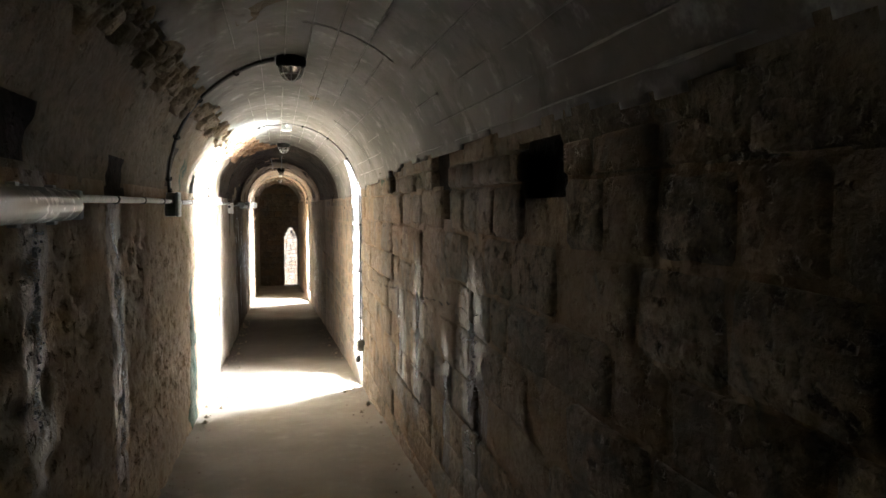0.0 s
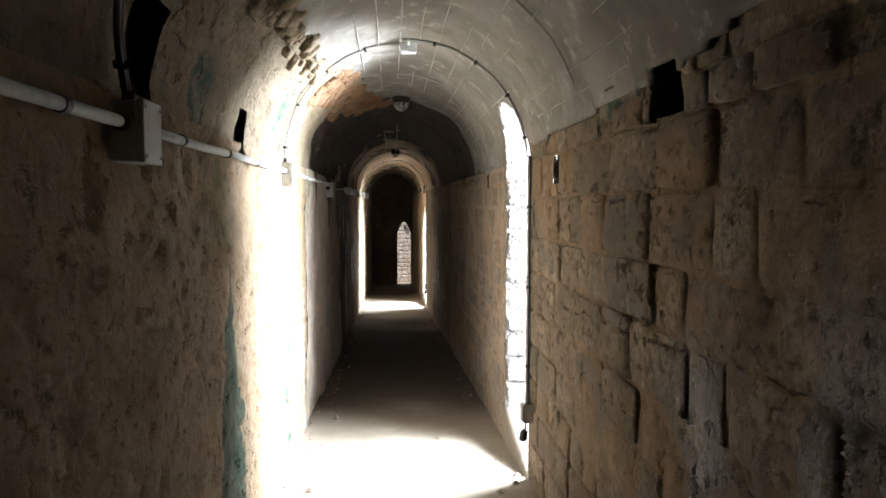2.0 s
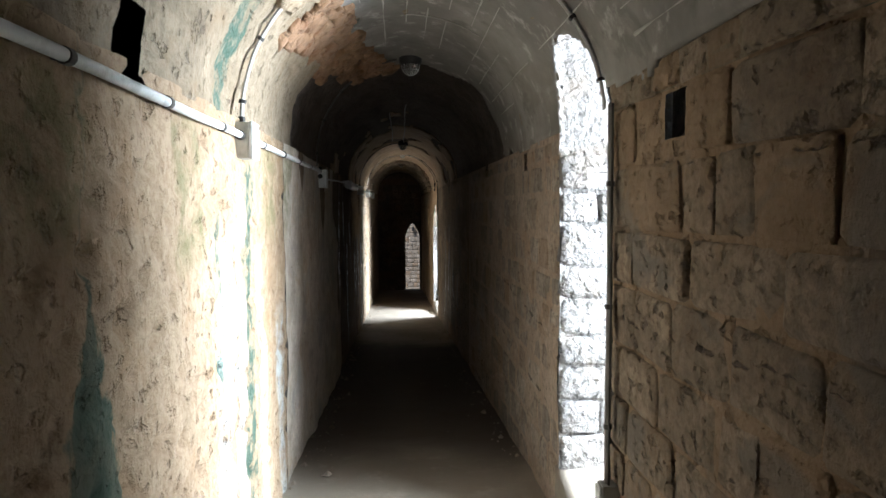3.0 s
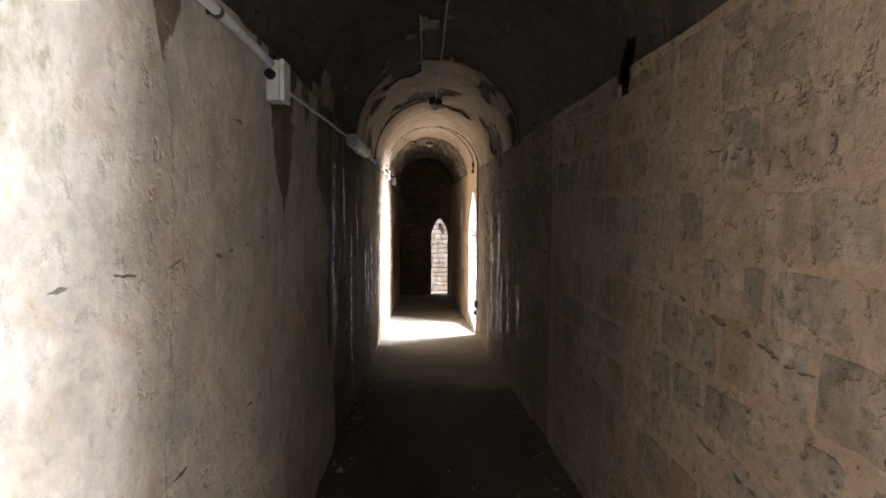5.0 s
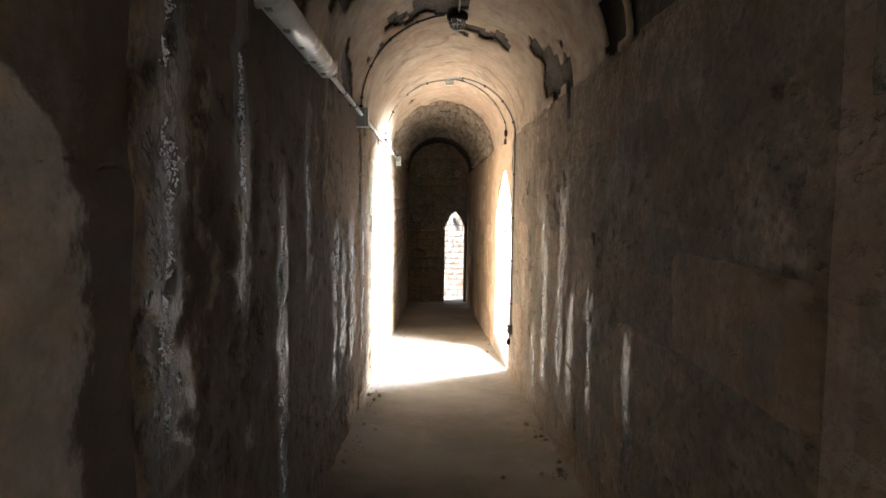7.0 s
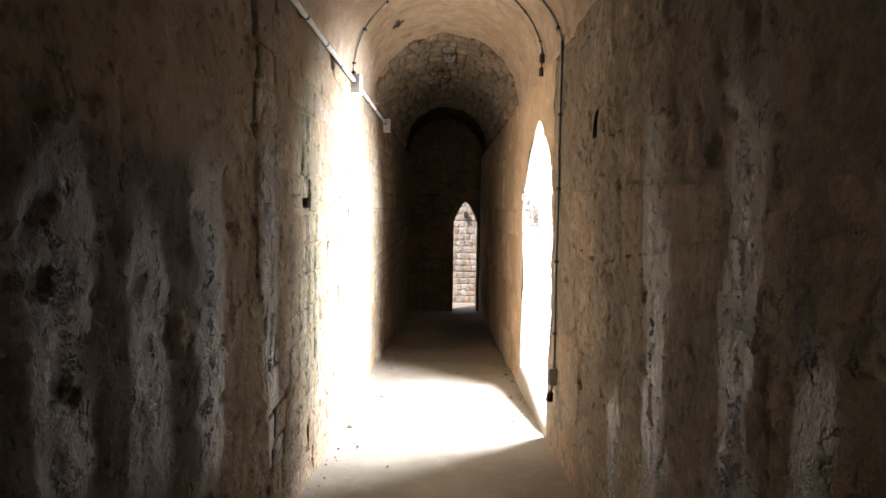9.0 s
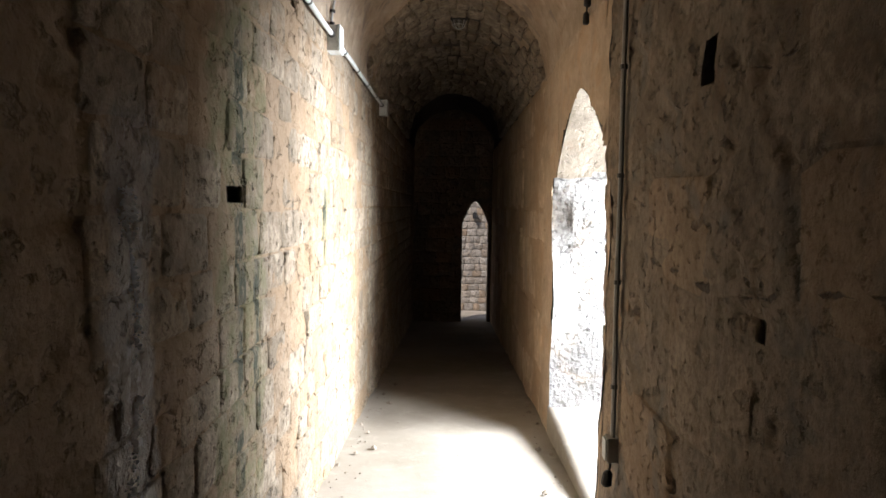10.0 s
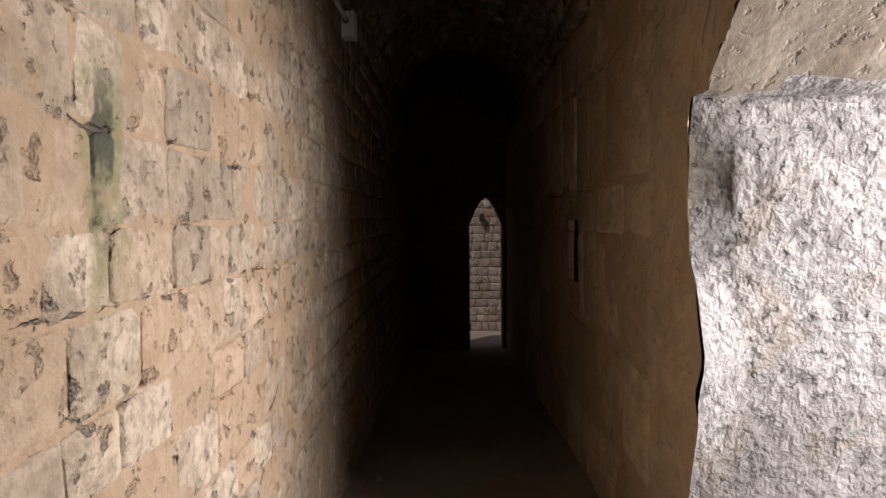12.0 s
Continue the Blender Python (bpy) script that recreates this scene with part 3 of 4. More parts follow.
def threshold(name, y0, y1, z_near, z_far, label):
    """A rough sill that fills the foot of an embrasure."""
    verts, faces = [], []
    xs, ys = np.linspace(0.79, 2.0, 16), np.linspace(y0 - 0.02, y1 + 0.02, 18)
    for y in ys:
        f = (y - y0) / (y1 - y0)
        top = z_near + (z_far - z_near) * min(1.0, max(0.0, f))
        for i, x in enumerate(xs):
            verts.append((x, y, top + 0.02 * nz(x, y, 8, 4.0) + 0.03 * min(1.0, (x - 0.79) / 0.5)))
        verts.append((0.785, y, -3.0))
    m = len(xs) + 1
    for i in range(len(ys) - 1):
        for j in range(m - 2):
            faces.append((i * m + j, i * m + j + 1, (i + 1) * m + j + 1, (i + 1) * m + j))
        faces.append((i * m + m - 1, i * m, (i + 1) * m, (i + 1) * m + m - 1))
    return tagged(new(name, mesh_of(name, verts, faces, M_DIRT, True)), label, "sill", "", "structure")


threshold("sill_1", A0, A1, fz(A0) + 0.02, -0.08, "pale earth-covered stone sill of the narrow embrasure")
threshold("sill_2", B0, B1, fz(B0) + 0.02, -0.98, "pale earth-covered stone sill of the wide embrasure")


# ---- vault ----
def vault_skin(name, y0, y1, r, material, keep, label, step=0.08, rough=0.01, thick=0.0, a0=0.0, a1=math.pi, n=56):
    ys, angles = lines(y0, y1, step, [A0, A1]), np.linspace(a0, a1, n)
    verts, faces = [], []
    for y in ys:
        top = arch_a(y)
        edge = math.asin(min(1.0, max(0.0, (top - ZS) / r))) if top is not None else None
        for a in angles:
            if edge is not None and abs(a - edge) < (angles[1] - angles[0]) * 0.55:
                a = edge
            rr = r + rough * nz(math.cos(a) * 2, y, math.sin(a) * 2, 1.8) + rough * 0.5 * nz(math.cos(a) * 2, y, math.sin(a) * 2, 6.0)
            verts.append((rr * math.cos(a), y, ZS + rr * math.sin(a)))
    m = n
    for i in range(len(ys) - 1):
        for j in range(m - 1):
            yc, ac = (ys[i] + ys[i + 1]) / 2, (angles[j] + angles[j + 1]) / 2
            top = arch_a(yc)
            if top is not None and ac < math.pi / 2 and ZS + r * math.sin(ac) < top:
                continue
            if keep is None or keep(yc, ac):
                faces.append((i * m + j, i * m + j + 1, (i + 1) * m + j + 1, (i + 1) * m + j))
    me = mesh_of(name, verts, faces, material, True)
    ob = tagged(new(name, me), label, "ceiling", "", "structure")
    if thick:
        s = ob.modifiers.new("thickness", "SOLIDIFY")
        s.thickness, s.offset = thick, -1.0
    return ob


def concrete_foot(y):
    """The angle at which the lining breaks off above the wall stones."""
    return float(np.interp(y, [2.0, 3.6, 4.8, 5.6], [0.24, 0.13, 0.13, 0.03])) + 0.05 * nz(4, y, 0, 1.7) + 0.035 * nz(5, y, 0, 7.0)


def concrete_edge(y):
    """The angle at which it breaks off over the other haunch."""
    return float(np.interp(y, [-3, 0.5, 4.8, 5.8, 7.0, 8.5], [2.4, 2.3, 2.28, 2.10, 1.88, 1.66])) + 0.10 * nz(1, y, 0, 1.1) + 0.07 * nz(2, y, 0, 5.0) + 0.04 * nz(2, y, 4, 13.0)


def concrete_keeps(y, a):
    z = ZS + 0.80 * math.sin(a)
    if a < 0.5 and any(h[0] < y < h[1] and h[2] < z < h[3] for h in HAUNCH_HOLES_R):
        return False
    return concrete_foot(y) < a < concrete_edge(y) and y < 7.6 + 0.5 * nz(a, 0, 4, 2.0)


def render_keeps(y, a):
    if y < 7.4 + 0.4 * nz(a, 0, 4, 2.0) or not dark_haunch_keeps(y, a):
        return False
    n = nz(a * 1.4, y * 0.9, 7, 1.3) + 0.45 * nz(a * 1.4, y, 3, 4.0)
    limit = -2 if y < 9.4 else -0.5 if y < 12 else 0.32 if y < 15 else 0.75 if y < 19.4 else 0.2 if y < 20.5 else -2
    return n < limit


def dark_haunch_keeps(y, a):
    z = ZS + 0.82 * math.sin(a)
    return not (a < 1.5 and any(h[0] < y < h[1] and h[2] < z < h[3] for h in ((12.12, 12.5, 1.80, 2.1), (13.4, 13.6, 1.70, 2.0), (8.45, 8.72, 1.70, 1.9), (16.4, 16.5, 1.7, 1.85))))


def haunch_keeps(y, a):
    z = ZS + 0.82 * math.sin(a)
    return not any(h[0] < y < h[1] and h[2] < z < h[3] for h in (HAUNCH_HOLES if a > 1.6 else HAUNCH_HOLES_R))


vault_skin("ceiling_stone_1", Y0, 6.6, 0.812, M_HAUNCH1, haunch_keeps, "tan stone haunch of the barrel vault, cracked and green with damp", rough=0.03)
vault_stone = vault_skin("ceiling_stone_2", 6.6, Y1, 0.825, M_HAUNCH, dark_haunch_keeps, "dark brown stone barrel vault, cracked", rough=0.03)
vault_conc = vault_skin("ceiling_concrete", Y0, 8.4, 0.795, M_CONCRETE, concrete_keeps, "grey shuttered concrete lining with a broken edge", step=0.04, thick=0.026, rough=0.006, n=112)
vault_rend = vault_skin("ceiling_render", 6.8, 21.0, 0.80, M_VAULT2, render_keeps, "pale flaking render on the barrel vault", thick=0.014, rough=0.014)


def seams():
    bm = bmesh.new()
    rnd = random.Random(5)
    for k in range(11):
        a = 0.28 + k * 0.165 + rnd.uniform(-0.03, 0.03)
        y = -6.5
        while y < 7.2:
            e = y + rnd.uniform(0.5, 2.2)
            pts = []
            for q in np.arange(y, min(e, 7.3), 0.09):
                b = a + 0.006 * nz(k, q, 1, 3.0)
                top = arch_a(q)
                if (top is not None and math.sin(b) * 0.8 + ZS < top + 0.02 and b < 1.5) or not concrete_keeps(q, b + 0.06):
                    break
                pts.append((0.789 * math.cos(b), q, ZS + 0.789 * math.sin(b)))
            if len(pts) > 2:
                rod(bm, pts, [max(0.0012, 0.007 * (0.5 + nz(k, p[1], 2, 4.0))) for p in pts], 5)
            y = e + rnd.uniform(0.02, 0.35) + (rnd.uniform(0.5, 1.6) if rnd.random() < 0.4 else 0.0)
    for y, b0, b1 in ((-2.1, 0.3, 0.9), (0.9, 0.9, 1.5), (3.6, 0.35, 1.0), (6.2, 1.0, 1.6)):
        pts = [(0.789 * math.cos(b), y + 0.01 * nz(b, y, 0, 4), ZS + 0.789 * math.sin(b)) for b in np.linspace(b0, b1, 14)]
        rod(bm, pts, 0.003, 5)
    return part("formwork_seams", bm, M_SEAM, vault_conc, "thin white lime seams between shutter boards")


seams()

# ---- end wall, yard ----
DX0, DX1, DTOP = 0.20, 0.735, 0.74


def door_arch(x):
    u = (x - (DX0 + DX1) / 2) / ((DX1 - DX0) / 2)
    return 0.28 + (DTOP - 0.28) * (1 - min(1.0, abs(u)) ** 1.6)


def end_wall():
    bm = bmesh.new()
    y0, y1 = Y1, Y1 + 0.35
    box(bm, -1.05, DX0, y0, y1, -3.0, 2.75)
    box(bm, DX1, 1.05, y0, y1, -3.0, 2.75)
    xs = np.linspace(DX0, DX1, 15)
    for a, b in zip(xs, xs[1:]):
        za, zb = door_arch(a), door_arch(b)
        v = [bm.verts.new(p) for p in ((a, y0, za), (b, y0, zb), (b, y0, 2.75), (a, y0, 2.75), (a, y1, za), (b, y1, zb), (b, y1, 2.75), (a, y1, 2.75))]
        for f in ((0, 1, 2, 3), (5, 4, 7, 6), (1, 0, 4, 5)):
            bm.faces.new([v[i] for i in f])
    return tagged(part("wall_end", bm, M_RIGHT), "brown stone end wall with a narrow pointed doorway", "wall", "", "structure")


wall_end = end_wall()
ground_bm = bmesh.new()
for x0, x1, y0, y1 in ((-300, 300, Y1 + 0.37, 400),):
    ground_bm.faces.new([ground_bm.verts.new(p) for p in ((x0, y0, -2.15), (x1, y0, -2.15), (x1, y1, -2.15), (x0, y1, -2.15))])
for x0, x1 in ((-300, -2.3), (2.9, 300)):
    ground_bm.faces.new([ground_bm.verts.new(p) for p in ((x0, -300, -2.15), (x1, -300, -2.15), (x1, Y1 + 0.37, -2.15), (x0, Y1 + 0.37, -2.15))])
tagged(part("ground", ground_bm, M_DIRT), "pale dusty ground outside the gallery", "ground", "", "structure")
yard_bm = box(bmesh.new(), -6, 9, 31.0, 31.7, -2.2, 4.6)
yard_wall = tagged(part("wall_yard", yard_bm, M_YARD), "sunlit coursed limestone wall across the yard", "wall", "", "structure")


# ---- conduit, boxes, lamps ----
def thing(name, at, label, category, group=""):
    ob = new(name)
    ob.matrix_basis = Matrix.Translation(at)
    ob.empty_display_size = 0.05
    return tagged(ob, label, category, group)


def junction_box(at, s=0.13, h=0.16, group="junction boxes along the conduit"):
    ob = thing("junction_box", at, "pale grey plastic junction box screwed to the wall", "electrical box", group)
    part("body", box(bmesh.new(), -0.02, 0.062, -s / 2, s / 2, -h / 2, h / 2, 0.006), M_PVC, ob)
    lid = part("lid", box(bmesh.new(), 0.063, 0.082, -s / 2 - 0.003, s / 2 + 0.003, -h / 2 - 0.003, h / 2 + 0.003, 0.005), M_BOXLID, ob, "pale plastic lid")
    for y in (-1, 1):
        for z in (-1, 1):
            part("screw", rod(bmesh.new(), [(0.081, y * s * 0.4, z * h * 0.4), (0.0845, y * s * 0.4, z * h * 0.4)], 0.005, 6), M_METAL, lid)
    for dy in (-1, 1):
        part("gland", rod(bmesh.new(), [(0.028, dy * s / 2, 0.02), (0.028, dy * (s / 2 + 0.03), 0.02)], 0.021, 8), M_BLACK, ob, "black rubber gland")
    part("gland", rod(bmesh.new(), [(0.02, 0.0, h / 2), (0.02, 0.0, h / 2 + 0.03)], 0.016, 8), M_BLACK, ob, "black rubber gland")
    return ob


BOXES = [2.47, 5.14, 8.2, 14.53, 17.55, 20.5]
CX, CZ = -0.770, 1.70
first_box = junction_box((-0.80, BOXES[0], CZ - 0.02))
for y in BOXES[1:]:
    copy_thing(first_box, Matrix.Translation((-0.80, y, CZ - (0.065 if y == 8.2 else 0.02))))


def conduit(y0, y1, r=0.0155, dip=0.0):
    ob = thing("conduit", (CX, y0, CZ), "grey-white plastic conduit clipped along the wall", "pipe", "conduit runs")
    n = max(3, int((y1 - y0) / 0.25))
    pts = [(0.004 * nz(1, y0 + q, 0, 2), q, 0.006 * nz(2, y0 + q, 0, 1.5) - dip * (1 - q / (y1 - y0))) for q in np.linspace(0, y1 - y0, n)]
    part("pipe", rod(bmesh.new(), pts, r, 12), M_PVC, ob, smooth=True)
    for q in np.arange(0.35, y1 - y0 - 0.1, 0.62) if dip == 0.0 else ():
        clip = rod(bmesh.new(), [(0, q - 0.012, 0), (0, q + 0.012, 0)], 0.0195, 10)
        box(clip, -0.045, 0.0, q - 0.008, q + 0.008, -0.008, 0.008)
        part("clip", clip, M_CABLE, ob, "dark pipe clip")
    return ob


stops = [Y0 + 0.05] + BOXES
for a, b in zip(stops, stops[1:]):
    if a == 8.2:
        conduit(a + 0.07, 11.0, 0.009, 0.06)
        conduit(12.35, b - 0.07)
    else:
        conduit(a + (0.07 if a in BOXES else 0), b - 0.07)


def vault_point(y, a, off=0.0):
    return ((R - off) * math.cos(a), y, ZS + (R - off) * math.sin(a))


def arc_cable(y0, y1, a0, a1, drop0=0.0, drop1=0.0, r=0.0065, material=None, label="dark cable clipped round the vault"):
    ob = thing("cable", (0, 0, 0), label, "cable", "cables round the vault")
    pts = []
    if drop0:
        pts += [((R - 0.015) * (1 if math.cos(a0) > 0 else -1), y0, z) for z in np.linspace(ZS - drop0, ZS, 4)[:-1]]
    k = 30
    for i in range(k):
        f = i / (k - 1)
        a = a0 + (a1 - a0) * f
        pts.append(vault_point(y0 + (y1 - y0) * f + 0.008 * nz(a, y0, 0, 3), a, 0.016 + 0.004 * nz(a, y0, 5, 5)))
    part("wire", rod(bmesh.new(), pts, r, 7), material or M_CABLE, ob, smooth=True)
    part("wire", rod(bmesh.new(), [(p[0], p[1] + 2.4 * r, p[2] - 0.002) for p in pts], r * 0.8, 7), material or M_CABLE, ob, smooth=True)
    for i in range(5, len(pts) - 2, 7):
        p, q = Vector(pts[i]), Vector(pts[i + 1])
        d = (q - p).normalized() * 0.008
        part("clip", rod(bmesh.new(), [p - d + Vector((0, r, 0)), p + d + Vector((0, r, 0))], r * 2.3, 6), M_BLACK, ob)
    return ob


def bulkhead_lamp(at):
    ob = thing("bulkhead_lamp", at, "round black caged bulkhead lamp under the vault crown, unlit", "lamp", "lamps on the vault crown")
    part("base", rod(bmesh.new(), [(0, 0, 0.04), (0, 0, 0.0), (0, 0, -0.03), (0, 0, -0.045)], [0.085, 0.09, 0.088, 0.07], 20), M_BLACK, ob, "black cast base", True)
    prof = [(-0.04, 0.064), (-0.075, 0.062), (-0.10, 0.052), (-0.115, 0.03), (-0.118, 0.006)]
    part("glass", rod(bmesh.new(), [(0, 0, z) for z, _ in prof], [r for _, r in prof], 18), M_GLASS, ob, "ribbed clear glass", True)
    for k in range(4):
        c, s = math.cos(k * math.pi / 4), math.sin(k * math.pi / 4)
        pts = [(c * 0.072 * math.cos(b), s * 0.072 * math.cos(b), -0.045 - 0.082 * math.sin(b)) for b in np.linspace(0, math.pi, 13)]
        part("cage_bar", rod(bmesh.new(), pts, 0.0032, 6), M_METAL, ob)
    part("cage_ring", rod(bmesh.new(), [(0.062 * math.cos(b), 0.062 * math.sin(b), -0.088) for b in np.linspace(0, 2 * math.pi, 21)], 0.003, 6), M_METAL, ob)
    return ob


lamp = bulkhead_lamp((0.02, 1.75, ZS + R - 0.02))
for y in (7.4, 14.46, 20.1):
    copy_thing(lamp, Matrix.Translation((0.03, y, ZS + R - 0.02)))


def crown_box(y):
    ob = thing("crown_box", (0.04, y, ZS + R - 0.012), "small white plastic box on the vault crown", "electrical box", "boxes on the vault crown")
    part("body", box(bmesh.new(), -0.055, 0.055, -0.04, 0.04, -0.05, 0.0, 0.006), M_BOXLID, ob)
    part("lid", box(bmesh.new(), -0.05, 0.05, -0.036, 0.036, -0.062, -0.051, 0.004), M_PVC, ob)
    part("stub", rod(bmesh.new(), [(0.0, 0.0, -0.02), (0.0, -0.07, -0.012), (0.0, -0.13, 0.0)], 0.011, 8), M_PVC, ob, "short white conduit stub")
    return ob


crown_box(5.12)
crown_box(17.5)
LEFT, TOPA = math.pi - 0.02, math.pi / 2
arc_cable(BOXES[0], 1.75, LEFT, TOPA + 0.1, 0.02, r=0.010, label="thick black cable clipped round the vault")
arc_cable(5.14, 5.12, LEFT, TOPA, 0.02, r=0.0075, material=M_GREYCABLE, label="grey twin cable clipped round the vault")
arc_cable(5.00, 4.80, TOPA, 0.03, r=0.0075, material=M_GREYCABLE, label="grey twin cable clipped round the vault")
arc_cable(8.0, 7.4, LEFT, TOPA + 0.1, 0.02)
arc_cable(14.53, 14.46, LEFT, TOPA + 0.1, 0.02)
arc_cable(17.55, 17.5, LEFT, TOPA, 0.02, r=0.0075, material=M_GREYCABLE, label="grey twin cable clipped round the vault")
arc_cable(17.36, 16.45, TOPA, 0.03, r=0.0075, material=M_GREYCABLE, label="grey twin cable clipped round the vault")
arc_cable(17.36, 17.28, TOPA, 0.16, r=0.005)
arc_cable(20.5, 20.1, LEFT, TOPA + 0.1, 0.02)

hang = thing("loose_cable_end", (0.76, 17.28, 1.92), "loose black cable end hanging with two connectors", "cable")
part("wire", rod(bmesh.new(), [(0.0, 0.0, 0.02), (0.004, 0.0, -0.05), (0.0, 0.004, -0.20)], 0.005, 6), M_BLACK, hang)
part("connector", rod(bmesh.new(), [(0.003, 0, -0.02), (0.004, 0, -0.03), (0.004, 0, -0.09), (0.003, 0, -0.10)], [0.012, 0.022, 0.022, 0.012], 10), M_BLACK, hang)
part("connector", rod(bmesh.new(), [(0.001, 0.003, -0.13), (0.0, 0.004, -0.14), (0.0, 0.004, -0.19), (0.0, 0.004, -0.2)], [0.01, 0.018, 0.02, 0.014], 10), M_BLACK, hang)


def crown_run(y0, y1, x):
    ob = thing("cable", (0, 0, 0), "grey cable run along the vault crown", "cable")
    pts = [(x + 0.02 * nz(y, 1, 0, 1.3), y, ZS + math.sqrt(R * R - x * x) - 0.012) for y in np.linspace(y0, y1, 24)]
    part("wire", rod(bmesh.new(), pts, 0.008, 7), M_GREYCABLE, ob, smooth=True)


crown_run(9.8, 14.4, 0.03)
crown_run(10.4, 13.9, -0.16)


def wall_switch(y, z):
    """A switch low on the wall with its upright conduit and a hanging plug."""
    up = thing("upright_conduit", (0.776, y, z), "grey conduit running up the wall beside the embrasure", "pipe", "upright conduits")
    pts = [(0.004 * nz(y, q, 0, 2), 0.006 * nz(q, y, 3, 1.2), q) for q in np.linspace(0.05, ZS - z + 0.03, 16)]
    part("pipe", rod(bmesh.new(), pts, 0.0125, 10), M_GREYCABLE, up, smooth=True)
    part("wire", rod(bmesh.new(), [(p[0], p[1] - 0.022, p[2]) for p in pts], 0.005, 6), M_CABLE, up, "thin dark cable", True)
    for q in np.arange(0.3, ZS - z, 0.5):
        part("clip", rod(bmesh.new(), [(0, 0, q - 0.01), (0, 0, q + 0.01)], 0.017, 8), M_CABLE, up)
    sw = thing("wall_socket", (0.80, y, z), "grey plastic wall socket with a black plug hanging from it", "socket", "wall sockets")
    part("body", box(bmesh.new(), -0.055, 0.02, -0.038, 0.038, -0.06, 0.06, 0.006), M_GREYCABLE, sw)
    part("cover", box(bmesh.new(), -0.066, -0.056, -0.033, 0.033, -0.05, 0.05, 0.004), M_PVC, sw)
    part("wire", rod(bmesh.new(), [(-0.03, 0, -0.05), (-0.035, -0.01, -0.09), (-0.045, -0.02, -0.11)], 0.006, 6), M_BLACK, sw)
    part("plug", rod(bmesh.new(), [(-0.045, -0.02, -0.10), (-0.047, -0.022, -0.115), (-0.055, -0.03, -0.165), (-0.056, -0.032, -0.175)],
                     [0.012, 0.024, 0.026, 0.014], 10), M_BLACK, sw, "black rubber plug")


wall_switch(4.70, 0.17)
wall_switch(16.42, -0.50)


def batten_light(y0, y1):
    """A closed fluorescent batten hung along the wall under the conduit."""
    ob = thing("batten_light", (-0.80, y0, 1.675), "long grey fluorescent batten with milky cover, unlit", "lamp", "fluorescent battens")
    length = y1 - y0
    part("housing", box(bmesh.new(), 0.03, 0.065, 0.03, length - 0.03, -0.05, 0.05, 0.010), M_PVC, ob)
    n, bm = 9, bmesh.new()
    prof = [(0.06 + 0.062 * math.sin(b), 0.052 * math.cos(b)) for b in np.linspace(0, math.pi, n)]
    rings = [[bm.verts.new((px * s + 0.06 * (1 - s), y, pz * s)) for px, pz in prof] for y, s in ((0.02, 0.7), (0.035, 1), (length - 0.035, 1), (length - 0.02, 0.7))]
    for a, b in zip(rings, rings[1:]):
        for k in range(n - 1):
            bm.faces.new((a[k], a[k + 1], b[k + 1], b[k]))
    bm.faces.new(rings[0])
    bm.faces.new(rings[-1][::-1])
    part("cover", bm, M_COVER, ob, "milky ribbed polycarbonate cover", True)
    for y in (0.015, length - 0.015):
        part("end_cap", box(bmesh.new(), 0.028, 0.115, y - 0.02, y + 0.02, -0.048, 0.048, 0.012), M_PVC, ob)
    for k in range(5):
        y = 0.15 + k * (length - 0.3) / 4
        part("latch", box(bmesh.new(), 0.05, 0.075, y - 0.015, y + 0.015, 0.047, 0.060, 0.003), M_METAL, ob, "metal latch")
        part("latch", box(bmesh.new(), 0.05, 0.075, y - 0.015, y + 0.015, -0.060, -0.047, 0.003), M_METAL, ob, "metal latch")
    for y in (0.25, length - 0.25):
        part("bracket", box(bmesh.new(), -0.02, 0.032, y - 0.02, y + 0.02, -0.02, 0.06, 0.003), M_METAL, ob)


batten_light(-1.5, 0.0)
batten_light(10.95, 12.42)


# ---- loose stones ----
def pebbles():
    verts, faces = [], []
    rnd = random.Random(11)
    for _ in range(900):
        side = rnd.choice((-1, 1))
        x = side * (0.80 - abs(rnd.gauss(0, 0.09)) - 0.02) if rnd.random() < 0.92 else rnd.uniform(-0.7, 0.7)
        y = rnd.uniform(-2, 22)
        r = rnd.uniform(0.004, 0.012) if rnd.random() < 0.9 else rnd.uniform(0.015, 0.035)
        b = len(verts)
        for dx, dy, dz in ((1, 0, 0), (0.3, 0.9, 0), (-0.8, 0.5, 0), (-0.7, -0.7, 0), (0.5, -0.9, 0), (0.1, 0.1, 0.8), (0, 0, -0.5)):
            verts.append((x + dx * r * rnd.uniform(0.8, 1.2), y + dy * r * rnd.uniform(0.8, 1.2), fz(y) + 0.012 + dz * r))
        for k in range(5):
            faces.append((b + k, b + (k + 1) % 5, b + 5))
            faces.append((b + (k + 1) % 5, b + k, b + 6))
    ob = new("loose_stones", mesh_of("loose_stones", verts, faces, M_PEBBLE))
    tagged(ob, "small loose stones and grit along the wall foot", "stones", "", "stuff")


pebbles()

